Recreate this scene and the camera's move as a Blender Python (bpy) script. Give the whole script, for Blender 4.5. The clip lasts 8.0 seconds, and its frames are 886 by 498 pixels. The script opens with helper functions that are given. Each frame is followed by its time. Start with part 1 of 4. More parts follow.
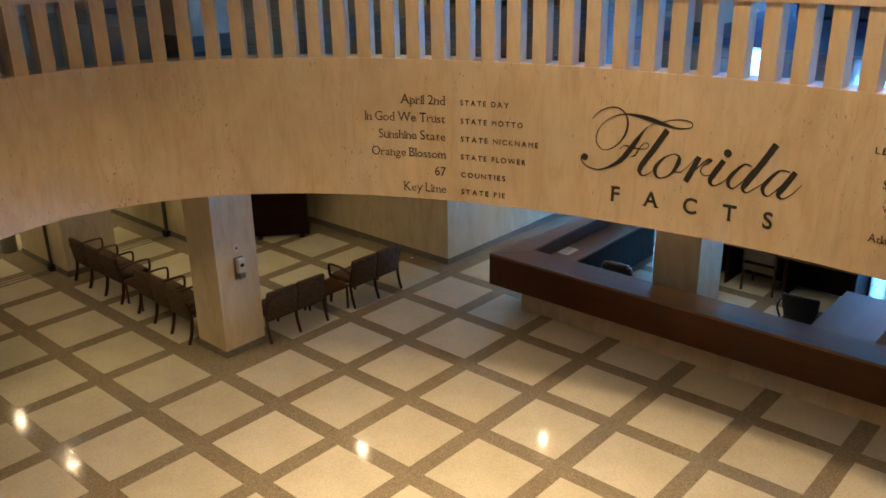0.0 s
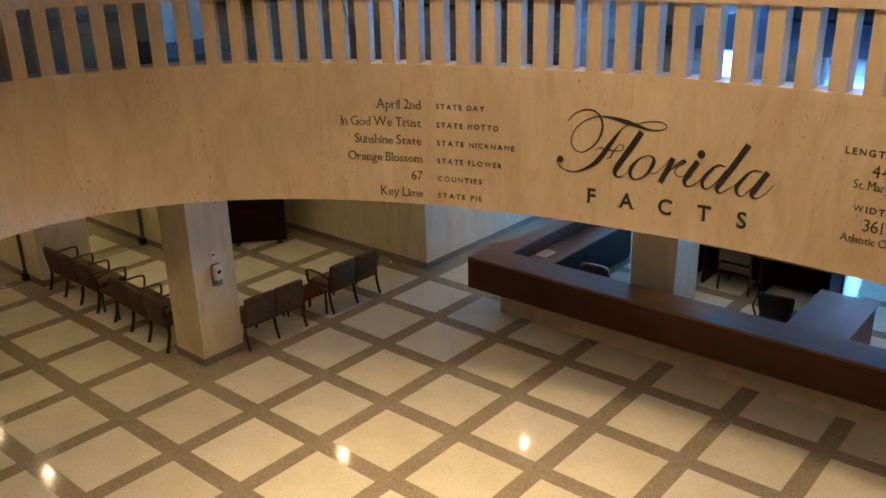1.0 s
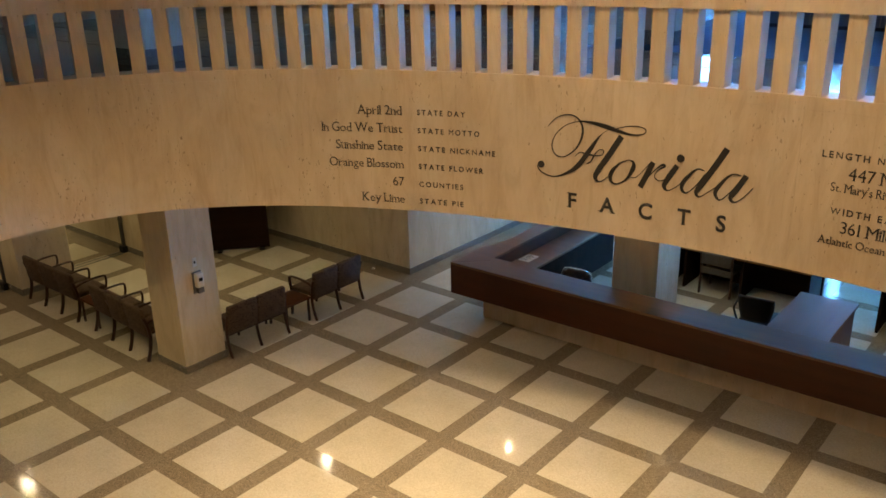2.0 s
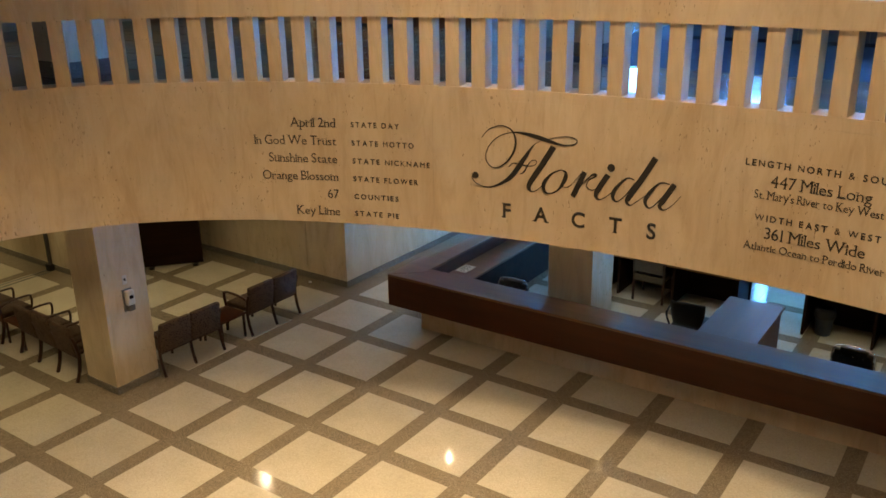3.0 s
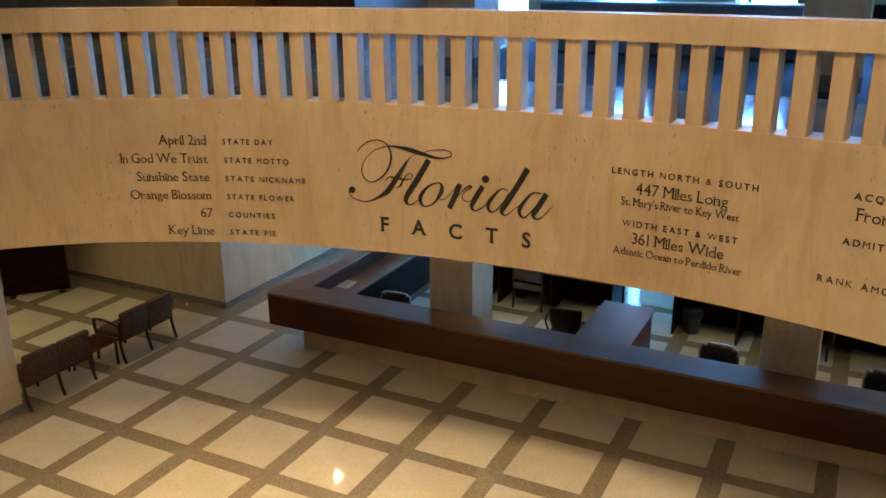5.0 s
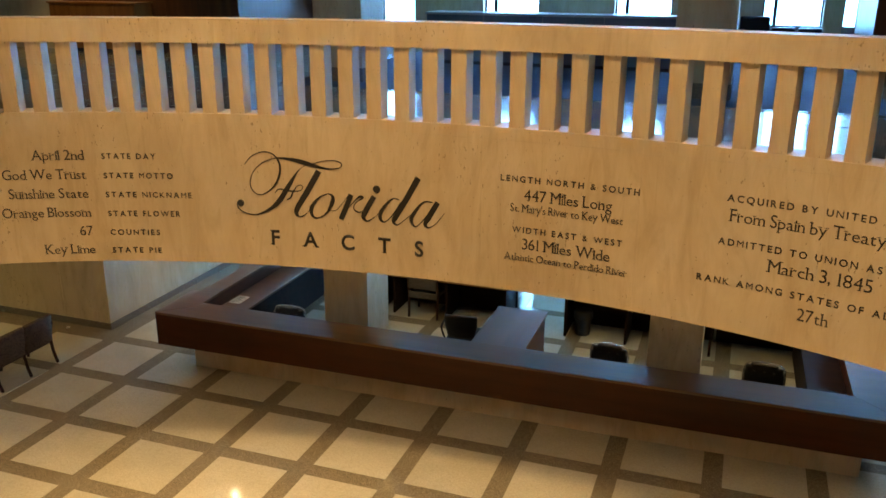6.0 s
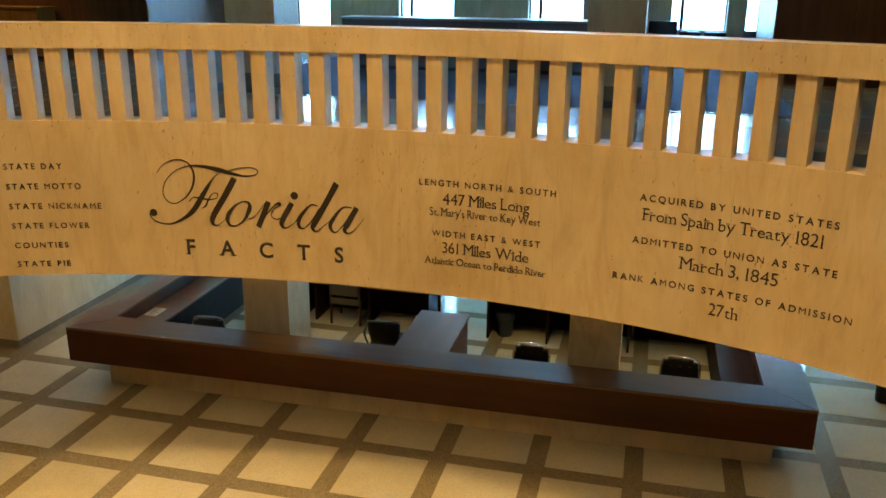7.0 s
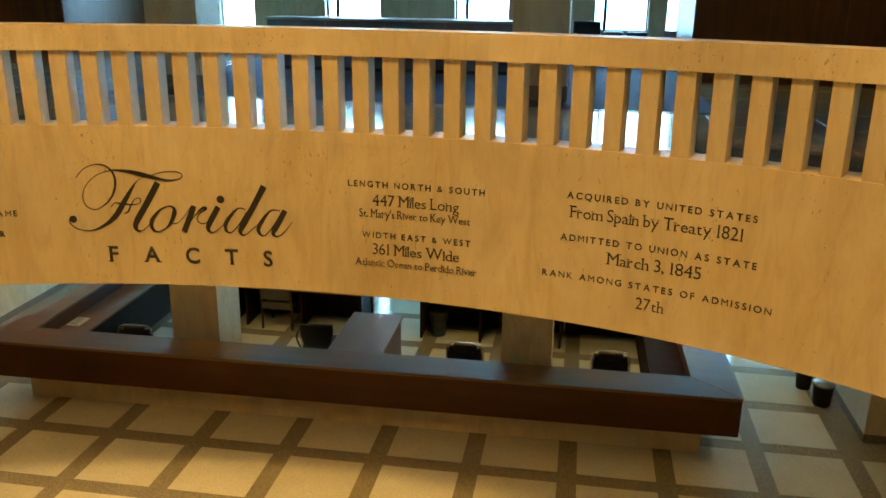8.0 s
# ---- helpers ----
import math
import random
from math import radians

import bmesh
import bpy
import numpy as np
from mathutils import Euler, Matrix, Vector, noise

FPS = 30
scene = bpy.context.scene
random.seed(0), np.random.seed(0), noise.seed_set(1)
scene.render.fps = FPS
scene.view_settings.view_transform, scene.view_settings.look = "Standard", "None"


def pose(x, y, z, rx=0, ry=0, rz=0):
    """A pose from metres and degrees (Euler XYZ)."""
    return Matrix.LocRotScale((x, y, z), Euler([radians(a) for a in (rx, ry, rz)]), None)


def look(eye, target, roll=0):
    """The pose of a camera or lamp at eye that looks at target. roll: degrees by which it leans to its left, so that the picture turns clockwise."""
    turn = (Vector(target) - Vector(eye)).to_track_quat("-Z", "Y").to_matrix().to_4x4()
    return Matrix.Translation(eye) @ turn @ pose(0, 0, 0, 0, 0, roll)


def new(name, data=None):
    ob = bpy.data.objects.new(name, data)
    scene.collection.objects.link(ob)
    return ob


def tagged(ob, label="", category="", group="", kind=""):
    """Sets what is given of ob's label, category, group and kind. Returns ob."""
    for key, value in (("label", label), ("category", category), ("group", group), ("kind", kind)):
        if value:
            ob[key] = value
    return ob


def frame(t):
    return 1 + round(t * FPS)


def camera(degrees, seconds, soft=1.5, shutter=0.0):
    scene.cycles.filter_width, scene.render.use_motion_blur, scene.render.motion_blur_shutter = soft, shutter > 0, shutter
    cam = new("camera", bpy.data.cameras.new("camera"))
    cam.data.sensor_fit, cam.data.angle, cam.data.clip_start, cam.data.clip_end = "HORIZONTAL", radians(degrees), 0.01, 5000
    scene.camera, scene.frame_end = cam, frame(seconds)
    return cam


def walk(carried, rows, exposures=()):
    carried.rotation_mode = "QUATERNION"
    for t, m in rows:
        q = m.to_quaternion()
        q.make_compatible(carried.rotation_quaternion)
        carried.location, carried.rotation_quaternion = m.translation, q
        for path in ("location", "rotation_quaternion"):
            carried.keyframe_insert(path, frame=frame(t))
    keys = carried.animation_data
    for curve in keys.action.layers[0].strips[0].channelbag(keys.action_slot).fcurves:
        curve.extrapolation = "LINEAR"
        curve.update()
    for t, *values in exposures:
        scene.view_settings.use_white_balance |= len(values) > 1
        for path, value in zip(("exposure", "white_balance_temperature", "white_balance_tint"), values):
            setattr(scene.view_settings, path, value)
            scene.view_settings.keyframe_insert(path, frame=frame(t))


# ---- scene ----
# ---- camera and walk ----
cam = camera(55.25, 8.0, soft=1.65)
EYE = Vector((8.343, -6.950, 5.900))
DRIFT = Vector((0.102, 0.054, -0.009))  # slow sway of the hand, from the middle of the shot to its end
TURNS = (
    (0.0, 41.68, -20.90, 0.96), (0.5, 40.92, -20.81, 1.07), (1.0, 40.14, -20.65, 1.20),
    (2.5, 37.38, -19.96, 1.06), (3.0, 34.74, -19.56, 0.80), (3.5, 32.86, -19.46, 0.67),
    (4.0, 31.10, -19.39, 0.53), (5.5, 23.38, -18.26, -0.02), (6.0, 19.42, -17.99, -0.30),
    (6.5, 16.44, -17.82, -0.48), (7.0, 14.02, -17.65, -0.52), (7.5, 11.19, -17.56, -0.53),
    (8.0, 9.34, -17.57, -0.67),
)
walk(cam, [(t, pose(*(EYE + DRIFT * ((t - 4) / 4)), 90 + pitch, roll, yaw)) for t, yaw, pitch, roll in TURNS],
     exposures=[(0.0, 0.2, 6150, 9), (4.0, 0.22, 6250, 9), (5.5, 0.23, 6900, 8), (6.5, 0.26, 8700, 4), (7.2, 0.27, 10800, 1), (8.0, 0.28, 12800, -2)])

# ---- world and large lights ----
world = bpy.data.worlds.new("sky")
scene.world = world
world.use_nodes = True
sky = world.node_tree.nodes.new("ShaderNodeTexSky")
sky.sky_type, sky.sun_disc = "NISHITA", False
sky.sun_elevation, sky.sun_rotation = radians(50), radians(180)
world.node_tree.links.new(sky.outputs[0], world.node_tree.nodes["Background"].inputs[0])
world.node_tree.nodes["Background"].inputs[1].default_value = 0.12

WARM = (1.0, 0.705, 0.385)


def lamp(name, kind, where, target, power, color, **more):
    data = bpy.data.lights.new(name, kind)
    data.energy, data.color = power, color
    ob = new(name, data)
    ob.matrix_world = look(where, target)
    if kind == "AREA":
        data.shape, data.size, data.size_y = "RECTANGLE", more["size"], more.get("size_y", more["size"])
    if kind == "SPOT":
        data.spot_size, data.spot_blend, data.shadow_soft_size = radians(more["cone"]), more.get("blend", 0.6), more.get("soft", 0.06)
    return ob


# unseen downlights assumed in the high ceiling over the open well
CEILING, CENTRE_Y = 8.6, -2.91
WELL_LIGHTS = [(5.58 + 5.5 * math.cos(k * math.tau / 14), -2.91 + 2.55 * math.sin(k * math.tau / 14)) for k in range(14) if k not in (0, 6, 7, 8)]
for x, y in WELL_LIGHTS:
    south = y < CENTRE_Y
    lamp("well_light", "SPOT", (x, y, CEILING - 0.06), (x, y + (0.9 if south else 0), 0), (690 if south else 570) * (1.0 if x < 7.5 else 0.66), WARM, cone=92, blend=0.6, soft=0.3)
# extra unseen lamps, added to brighten the middle of the floor
POOL_FILLS = [(1.9, -2.6), (3.3, -1.5), (4.8, -2.6)]
for x, y in POOL_FILLS:
    lamp("pool_fill", "SPOT", (x, y, CEILING - 0.06), (x, y, 0), 560 if x < 2.5 else 1250, WARM, cone=46, blend=1.0, soft=0.12)
# lamps before the gallery's wood-panelled walls, plus two added to warm its west floor
WALL_LIGHTS = [(-3.4, 5.7), (-5.6, 3.6), (-4.6, 0.6), (11.6, 6.2)]
for x, y in WALL_LIGHTS:
    lamp("wall_light", "SPOT", (x, y, CEILING - 0.06), (x, y + 0.4, 4.4), 220 if y > 5 and x < 0 else 90, (1.0, 0.80, 0.45), cone=70, blend=0.6, soft=0.08)
# downlights under the gallery: open ones, and unseen narrower ones added as fill
SOFFIT_LIGHTS = [(-1.47, 1.52), (0.85, 3.80), (-5.05, -2.07), (-7.1, -2.07)]
FILL_LIGHTS = [(-3.6, 2.4), (-4.2, 0.4), (-9.6, 0.4), (-9.4, -2.3), (-2.9, -2.2), (-6.2, 0.8), (-0.4, 5.6), (3.4, 4.7), (6.6, 4.9), (9.2, 4.7), (11.6, 2.2), (11.6, 5.2)]
SOFFIT = 2.78
for x, y in SOFFIT_LIGHTS:
    lamp("soffit_light", "SPOT", (x, y, SOFFIT - 0.03), (x, y, 0), 40, WARM, cone=150, blend=0.5, soft=0.016)
for x, y in FILL_LIGHTS:
    lamp("fill_light", "SPOT", (x, y, SOFFIT - 0.03), (x, y, 0), (36 if x > 10 else 92) if x > -2 else (150 if x < -9 else 66), (1.0, 0.79, 0.40), cone=100, blend=0.9, soft=0.05)

# ---- materials ----


def material(name, rough=0.5, metal=0.0, spec=0.5):
    m = bpy.data.materials.new(name)
    m.use_nodes = True
    n = m.node_tree
    b = n.nodes["Principled BSDF"]
    b.inputs["Roughness"].default_value = rough
    b.inputs["Metallic"].default_value = metal
    b.inputs["Specular IOR Level"].default_value = spec
    return m, n, b


def node(n, kind, **inputs):
    k = n.nodes.new(kind)
    for key, value in inputs.items():
        k.inputs[key.replace("_", " ")].default_value = value
    return k


def coords(n, scale=(1, 1, 1)):
    c = n.nodes.new("ShaderNodeTexCoord")
    mp = n.nodes.new("ShaderNodeMapping")
    mp.inputs["Scale"].default_value = scale
    n.links.new(c.outputs["Object"], mp.inputs["Vector"])
    return mp.outputs[0]


def ramp(n, value, stops):
    r = n.nodes.new("ShaderNodeValToRGB")
    e = r.color_ramp.elements
    while len(e) < len(stops):
        e.new(0.5)
    for el, (p, c) in zip(e, stops):
        el.position, el.color = p, (*c, 1)
    n.links.new(value, r.inputs[0])
    return r.outputs[0]


def mix(n, kind, fac, a, b):
    m = n.nodes.new("ShaderNodeMix")
    m.data_type, m.blend_type = "RGBA", kind
    for slot, v in ((0, fac), (6, a), (7, b)):
        if isinstance(v, (int, float)):
            m.inputs[slot].default_value = v
        elif isinstance(v, tuple):
            m.inputs[slot].default_value = (*v, 1)
        else:
            n.links.new(v, m.inputs[slot])
    return m.outputs[2]


def bump(n, b, height, strength, distance=0.01):
    k = node(n, "ShaderNodeBump", Strength=strength, Distance=distance)
    n.links.new(height, k.inputs["Height"])
    n.links.new(k.outputs[0], b.inputs["Normal"])


def rough_range(n, b, value, low, high):
    r = node(n, "ShaderNodeMapRange", To_Min=low, To_Max=high)
    n.links.new(value, r.inputs["Value"])
    n.links.new(r.outputs[0], b.inputs["Roughness"])


def noise_of(n, scale, detail=4, stretch=(1, 1, 1), distortion=0.0, roughness=0.55):
    t = node(n, "ShaderNodeTexNoise", Scale=scale, Detail=detail, Distortion=distortion, Roughness=roughness)
    n.links.new(coords(n, stretch), t.inputs["Vector"])
    return t.outputs[0]


def travertine(name, light, dark, streak):
    m, n, b = material(name, 0.42, spec=0.35)
    bands = noise_of(n, 1.0, 6, (3.0, 3.0, 0.9), 1.1, 0.62)
    base = ramp(n, bands, [(0.3, dark), (0.5, light), (0.72, streak)])
    cloud = ramp(n, noise_of(n, 0.8, 3), [(0.3, (0.86, 0.84, 0.80)), (0.7, (1.0, 1.0, 1.0))])
    base = mix(n, "MULTIPLY", 1.0, base, cloud)
    streaks = ramp(n, noise_of(n, 1.0, 5, (5.5, 5.5, 1.1), 1.6, 0.65), [(0.34, (0.84, 0.80, 0.73)), (0.52, (1.0, 1.0, 1.0)), (0.70, (0.95, 0.92, 0.87))])
    base = mix(n, "MULTIPLY", 0.6, base, streaks)
    pit = noise_of(n, 1.0, 2, (46, 46, 17), 0.2)
    where = noise_of(n, 1.0, 3, (1.6, 1.6, 0.8))
    both = node(n, "ShaderNodeMath")
    both.operation = "MULTIPLY_ADD"
    both.inputs[1].default_value = 0.378
    n.links.new(where, both.inputs[0])
    n.links.new(pit, both.inputs[2])
    holes = ramp(n, both.outputs[0], [(0.895, (0, 0, 0)), (0.93, (0.7, 0.7, 0.7))])
    color = mix(n, "MIX", holes, base, (0.20, 0.13, 0.075))
    n.links.new(color, b.inputs["Base Color"])
    inv = ramp(n, both.outputs[0], [(0.89, (1, 1, 1)), (0.93, (0, 0, 0))])
    bump(n, b, inv, 0.5, 0.004)
    rough_range(n, b, bands, 0.34, 0.55)
    return m


def terrazzo(name, base, chips, chip_scale, rough, amount):
    m, n, b = material(name, rough)
    v = node(n, "ShaderNodeTexVoronoi", Scale=chip_scale)
    n.links.new(coords(n), v.inputs["Vector"])
    grey = n.nodes.new("ShaderNodeSeparateColor")
    n.links.new(v.outputs["Color"], grey.inputs[0])
    flecks = ramp(n, grey.outputs[0], [(0.0, chips[0]), (0.35, base), (0.62, base), (1.0, chips[1])])
    cloud = ramp(n, noise_of(n, 1.3, 4), [(0.3, (0.86, 0.85, 0.82)), (0.7, (1.0, 1.0, 1.0))])
    info = n.nodes.new("ShaderNodeObjectInfo")
    vary = ramp(n, info.outputs["Random"], [(0.0, (0.90, 0.89, 0.86)), (1.0, (1.0, 1.0, 1.0))])
    col = mix(n, "MIX", amount, base, flecks)
    col = mix(n, "MULTIPLY", 1.0, mix(n, "MULTIPLY", 1.0, col, cloud), vary)
    n.links.new(col, b.inputs["Base Color"])
    rough_range(n, b, noise_of(n, 6, 4), rough - 0.025, rough + 0.05)
    bump(n, b, noise_of(n, 3.0, 2), 0.04, 0.004)
    return m


def wood(name, dark, light, rough=0.35, stretch=(0.35, 5, 5), spec=0.26, worn=0.85):
    m, n, b = material(name, rough, spec=spec)
    grain = noise_of(n, 1.3, 3, stretch, 0.15, 0.5)
    fine = noise_of(n, 3.5, 2, stretch, 0.2)
    mid = tuple((p + q) / 2 for p, q in zip(dark, light))
    col = ramp(n, grain, [(0.25, dark), (0.5, mid), (0.75, light)])
    col = mix(n, "MULTIPLY", 0.6, col, ramp(n, fine, [(0.3, (0.86, 0.84, 0.82)), (0.7, (1, 1, 1))]))
    wear = ramp(n, noise_of(n, 0.9, 3), [(0.3, (worn, worn * 0.97, worn * 0.95)), (0.7, (1.0, 1.0, 1.0))])
    n.links.new(mix(n, "MULTIPLY", 1.0, col, wear), b.inputs["Base Color"])
    rough_range(n, b, noise_of(n, 1.8, 3), rough, rough + 0.1)
    return m


def plain(name, color, rough=0.5, metal=0.0, grain=40, amount=0.12, spec=0.5):
    m, n, b = material(name, rough, metal, spec)
    col = mix(n, "MULTIPLY", 1.0, (*color,), ramp(n, noise_of(n, grain, 3), [(0.3, (1 - amount,) * 3), (0.7, (1, 1, 1))]))
    n.links.new(mix(n, "MULTIPLY", 1.0, col, ramp(n, noise_of(n, 1.7, 3), [(0.3, (1 - amount,) * 3), (0.7, (1, 1, 1))])), b.inputs["Base Color"])
    bump(n, b, noise_of(n, grain * 2, 2), 0.06, 0.002)
    return m


def fabric(name, a, c):
    m, n, b = material(name, 0.9, spec=0.2)
    v = node(n, "ShaderNodeTexVoronoi", Scale=28)
    v.feature = "DISTANCE_TO_EDGE"
    n.links.new(coords(n), v.inputs["Vector"])
    col = ramp(n, v.outputs[0], [(0.0, c), (0.16, c), (0.22, a)])
    n.links.new(mix(n, "MULTIPLY", 0.7, col, ramp(n, noise_of(n, 160, 2), [(0.35, (0.5, 0.5, 0.5)), (0.6, (1, 1, 1))])), b.inputs["Base Color"])
    bump(n, b, noise_of(n, 260, 2), 0.3, 0.002)
    return m


def glow(name, color, strength):
    m = bpy.data.materials.new(name)
    m.use_nodes = True
    n = m.node_tree
    n.nodes.clear()
    e = node(n, "ShaderNodeEmission", Color=(*color, 1), Strength=strength)
    n.links.new(e.outputs[0], n.nodes.new("ShaderNodeOutputMaterial").inputs[0])
    return m


TRAVERTINE = travertine("travertine", (0.64, 0.515, 0.365), (0.57, 0.44, 0.295), (0.69, 0.575, 0.425))
TRAVERTINE_WALL = travertine("travertine_wall", (0.64, 0.54, 0.38), (0.55, 0.46, 0.31), (0.70, 0.62, 0.47))
TILE = terrazzo("terrazzo_pale", (0.59, 0.535, 0.425), ((0.46, 0.41, 0.32), (0.70, 0.645, 0.525)), 70, 0.055, 0.5)
TILE_UPPER = terrazzo("terrazzo_olive", (0.30, 0.265, 0.18), ((0.22, 0.19, 0.13), (0.38, 0.34, 0.25)), 70, 0.13, 0.5)
STRIP = terrazzo("terrazzo_dark", (0.245, 0.20, 0.14), ((0.13, 0.105, 0.075), (0.40, 0.34, 0.25)), 110, 0.10, 0.8)
BASE_STONE = terrazzo("base_stone", (0.20, 0.18, 0.15), ((0.10, 0.09, 0.08), (0.32, 0.29, 0.25)), 120, 0.25, 0.8)
# one mahogany in two tones: shaded fronts coloured darker, lit tops lighter
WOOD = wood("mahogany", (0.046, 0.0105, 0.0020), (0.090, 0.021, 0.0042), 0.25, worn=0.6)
WOOD_TOP_LIT = wood("mahogany_top_lit", (0.110, 0.046, 0.012), (0.18, 0.078, 0.021), 0.25, spec=0.5, worn=0.78)
WOOD_DESK = wood("polished_mahogany", (0.105, 0.044, 0.012), (0.17, 0.074, 0.021), 0.32, (5, 0.35, 5), spec=0.9, worn=0.75)
# dark brown wood, taken near black to hold the shade inside the island
WOOD_DARK_SHADED = wood("dark_shaded_wood", (0.012, 0.005, 0.0025), (0.028, 0.012, 0.006), 0.55, spec=0.1)
# warm light on the gallery cabinet is put into this orange tone
WOOD_LIT = wood("orange_lit_wood", (0.20, 0.075, 0.018), (0.34, 0.14, 0.04), 0.35, (7, 7, 0.7))
WOOD_PANEL = wood("wood_panel", (0.075, 0.028, 0.012), (0.15, 0.058, 0.025), 0.35, (7, 7, 0.7))
LEG_WOOD = wood("leg_wood", (0.025, 0.011, 0.006), (0.07, 0.030, 0.015), 0.35, (9, 9, 1.2))
FABRIC = fabric("patterned_fabric", (0.044, 0.027, 0.018), (0.105, 0.070, 0.046))
FABRIC_GREY = fabric("grey_fabric", (0.085, 0.070, 0.055), (0.11, 0.092, 0.075))
LEATHER = plain("black_leather", (0.018, 0.014, 0.012), 0.38, grain=90)
CHROME = plain("chrome", (0.75, 0.75, 0.75), 0.14, 1.0, amount=0.04)
BLACK = plain("black_plastic", (0.014, 0.013, 0.013), 0.6, spec=0.3)
GREY_METAL = plain("grey_metal", (0.22, 0.22, 0.21), 0.4, 0.6)
WHITE = plain("white_plastic", (0.66, 0.64, 0.58), 0.4, amount=0.06)
PAPER = plain("paper", (0.75, 0.74, 0.70), 0.8, amount=0.05)
INK = plain("ink", (0.022, 0.018, 0.015), 0.55)
PLASTER = plain("plaster", (0.60, 0.55, 0.46), 0.85, grain=14, amount=0.08)
GREY_PANEL = plain("grey_panel", (0.33, 0.34, 0.34), 0.35, grain=10, amount=0.10)
CARPET = plain("slate_carpet", (0.055, 0.075, 0.10), 0.95, grain=60, amount=0.25, spec=0.1)
NAVY = plain("slate_blue_laminate", (0.075, 0.10, 0.13), 0.35, grain=12, amount=0.1)
BLUE_BAG = plain("bin_liner", (0.03, 0.045, 0.08), 0.45)
FRAME_METAL = plain("window_metal", (0.10, 0.10, 0.10), 0.4, 0.7)
LAMP_GLOW = glow("lamp_glow", (1.0, 0.84, 0.60), 30)
GLASS, glass_nodes, glass_bsdf = material("window_glass", 0.02)
glass_bsdf.inputs["Transmission Weight"].default_value = 1.0
glass_bsdf.inputs["IOR"].default_value = 1.05
glass_bsdf.inputs["Base Color"].default_value = (0.93, 0.97, 0.97, 1)
DAYGLOW_LOW = glow("day_sky_low", (0.15, 0.45, 1.0), 24.0)
DAYGLOW = glow("day_sky", (0.15, 0.43, 1.0), 38.0)

# ---- building helpers ----


def link(bm, name, mat, smooth=False):
    me = bpy.data.meshes.new(name)
    bm.to_mesh(me)
    bm.free()
    me.materials.append(mat)
    if smooth:
        for p in me.polygons:
            p.use_smooth = True
    return new(name, me)


def part(name, bm, mat, parent, label="", smooth=False):
    ob = link(bm, name, mat, smooth)
    ob.parent = parent
    if label:
        tagged(ob, label=label)
    return ob


def thing(name, label, category, group="", at=None):
    ob = new(name)
    ob.empty_display_size = 0.1
    if at is not None:
        ob.matrix_world = at
    return tagged(ob, label, category, group)


def structure(name, bm, mat, label, category, smooth=False):
    return tagged(link(bm, name, mat, smooth), label, category, kind="structure")


def box(bm, x0, x1, y0, y1, z0, z1, bev=0.0, m=None):
    g = bmesh.ops.create_cube(bm, size=1)
    vs = g["verts"]
    for v in vs:
        v.co = Vector(((x0 + x1) / 2 + v.co.x * (x1 - x0), (y0 + y1) / 2 + v.co.y * (y1 - y0), (z0 + z1) / 2 + v.co.z * (z1 - z0)))
    if bev:
        es = list({e for v in vs for e in v.link_edges})
        r = bmesh.ops.bevel(bm, geom=es, offset=bev, segments=2, profile=0.6, affect="EDGES")
        vs = list({v for v in r["verts"]} | {v for v in vs if v.is_valid})
    if m is not None:
        bmesh.ops.transform(bm, matrix=m, verts=vs)
    return bm


def cube(*a, **k):
    return box(bmesh.new(), *a, **k)


def prism(poly, z0, z1, bev=0.0):
    bm = bmesh.new()
    low = [bm.verts.new((x, y, z0)) for x, y in poly]
    high = [bm.verts.new((x, y, z1)) for x, y in poly]
    bm.faces.new(low[::-1])
    bm.faces.new(high)
    for i in range(len(poly)):
        j = (i + 1) % len(poly)
        bm.faces.new((low[i], low[j], high[j], high[i]))
    bmesh.ops.recalc_face_normals(bm, faces=bm.faces)
    if bev:
        bmesh.ops.bevel(bm, geom=list(bm.edges), offset=bev, segments=2, profile=0.6, affect="EDGES")
    return bm


def lathe(profile, seg=24, at=(0, 0, 0)):
    bm = bmesh.new()
    rings = []
    for r, z in profile:
        rings.append([bm.verts.new((at[0] + r * math.cos(k * math.tau / seg), at[1] + r * math.sin(k * math.tau / seg), at[2] + z)) for k in range(seg)])
    for a, c in zip(rings, rings[1:]):
        for k in range(seg):
            bm.faces.new((a[k], a[(k + 1) % seg], c[(k + 1) % seg], c[k]))
    bm.faces.new(rings[0][::-1])
    bm.faces.new(rings[-1])
    bmesh.ops.recalc_face_normals(bm, faces=bm.faces)
    return bm


def smooth_path(pts, steps=6):
    pts = [Vector(p) for p in pts]
    out = []
    for i in range(len(pts) - 1):
        p0, p1, p2, p3 = pts[max(i - 1, 0)], pts[i], pts[i + 1], pts[min(i + 2, len(pts) - 1)]
        for k in range(steps):
            t = k / steps
            out.append(0.5 * ((2 * p1) + (p2 - p0) * t + (2 * p0 - 5 * p1 + 4 * p2 - p3) * t * t + (3 * p1 - p0 - 3 * p2 + p3) * t ** 3))
    out.append(pts[-1])
    return out


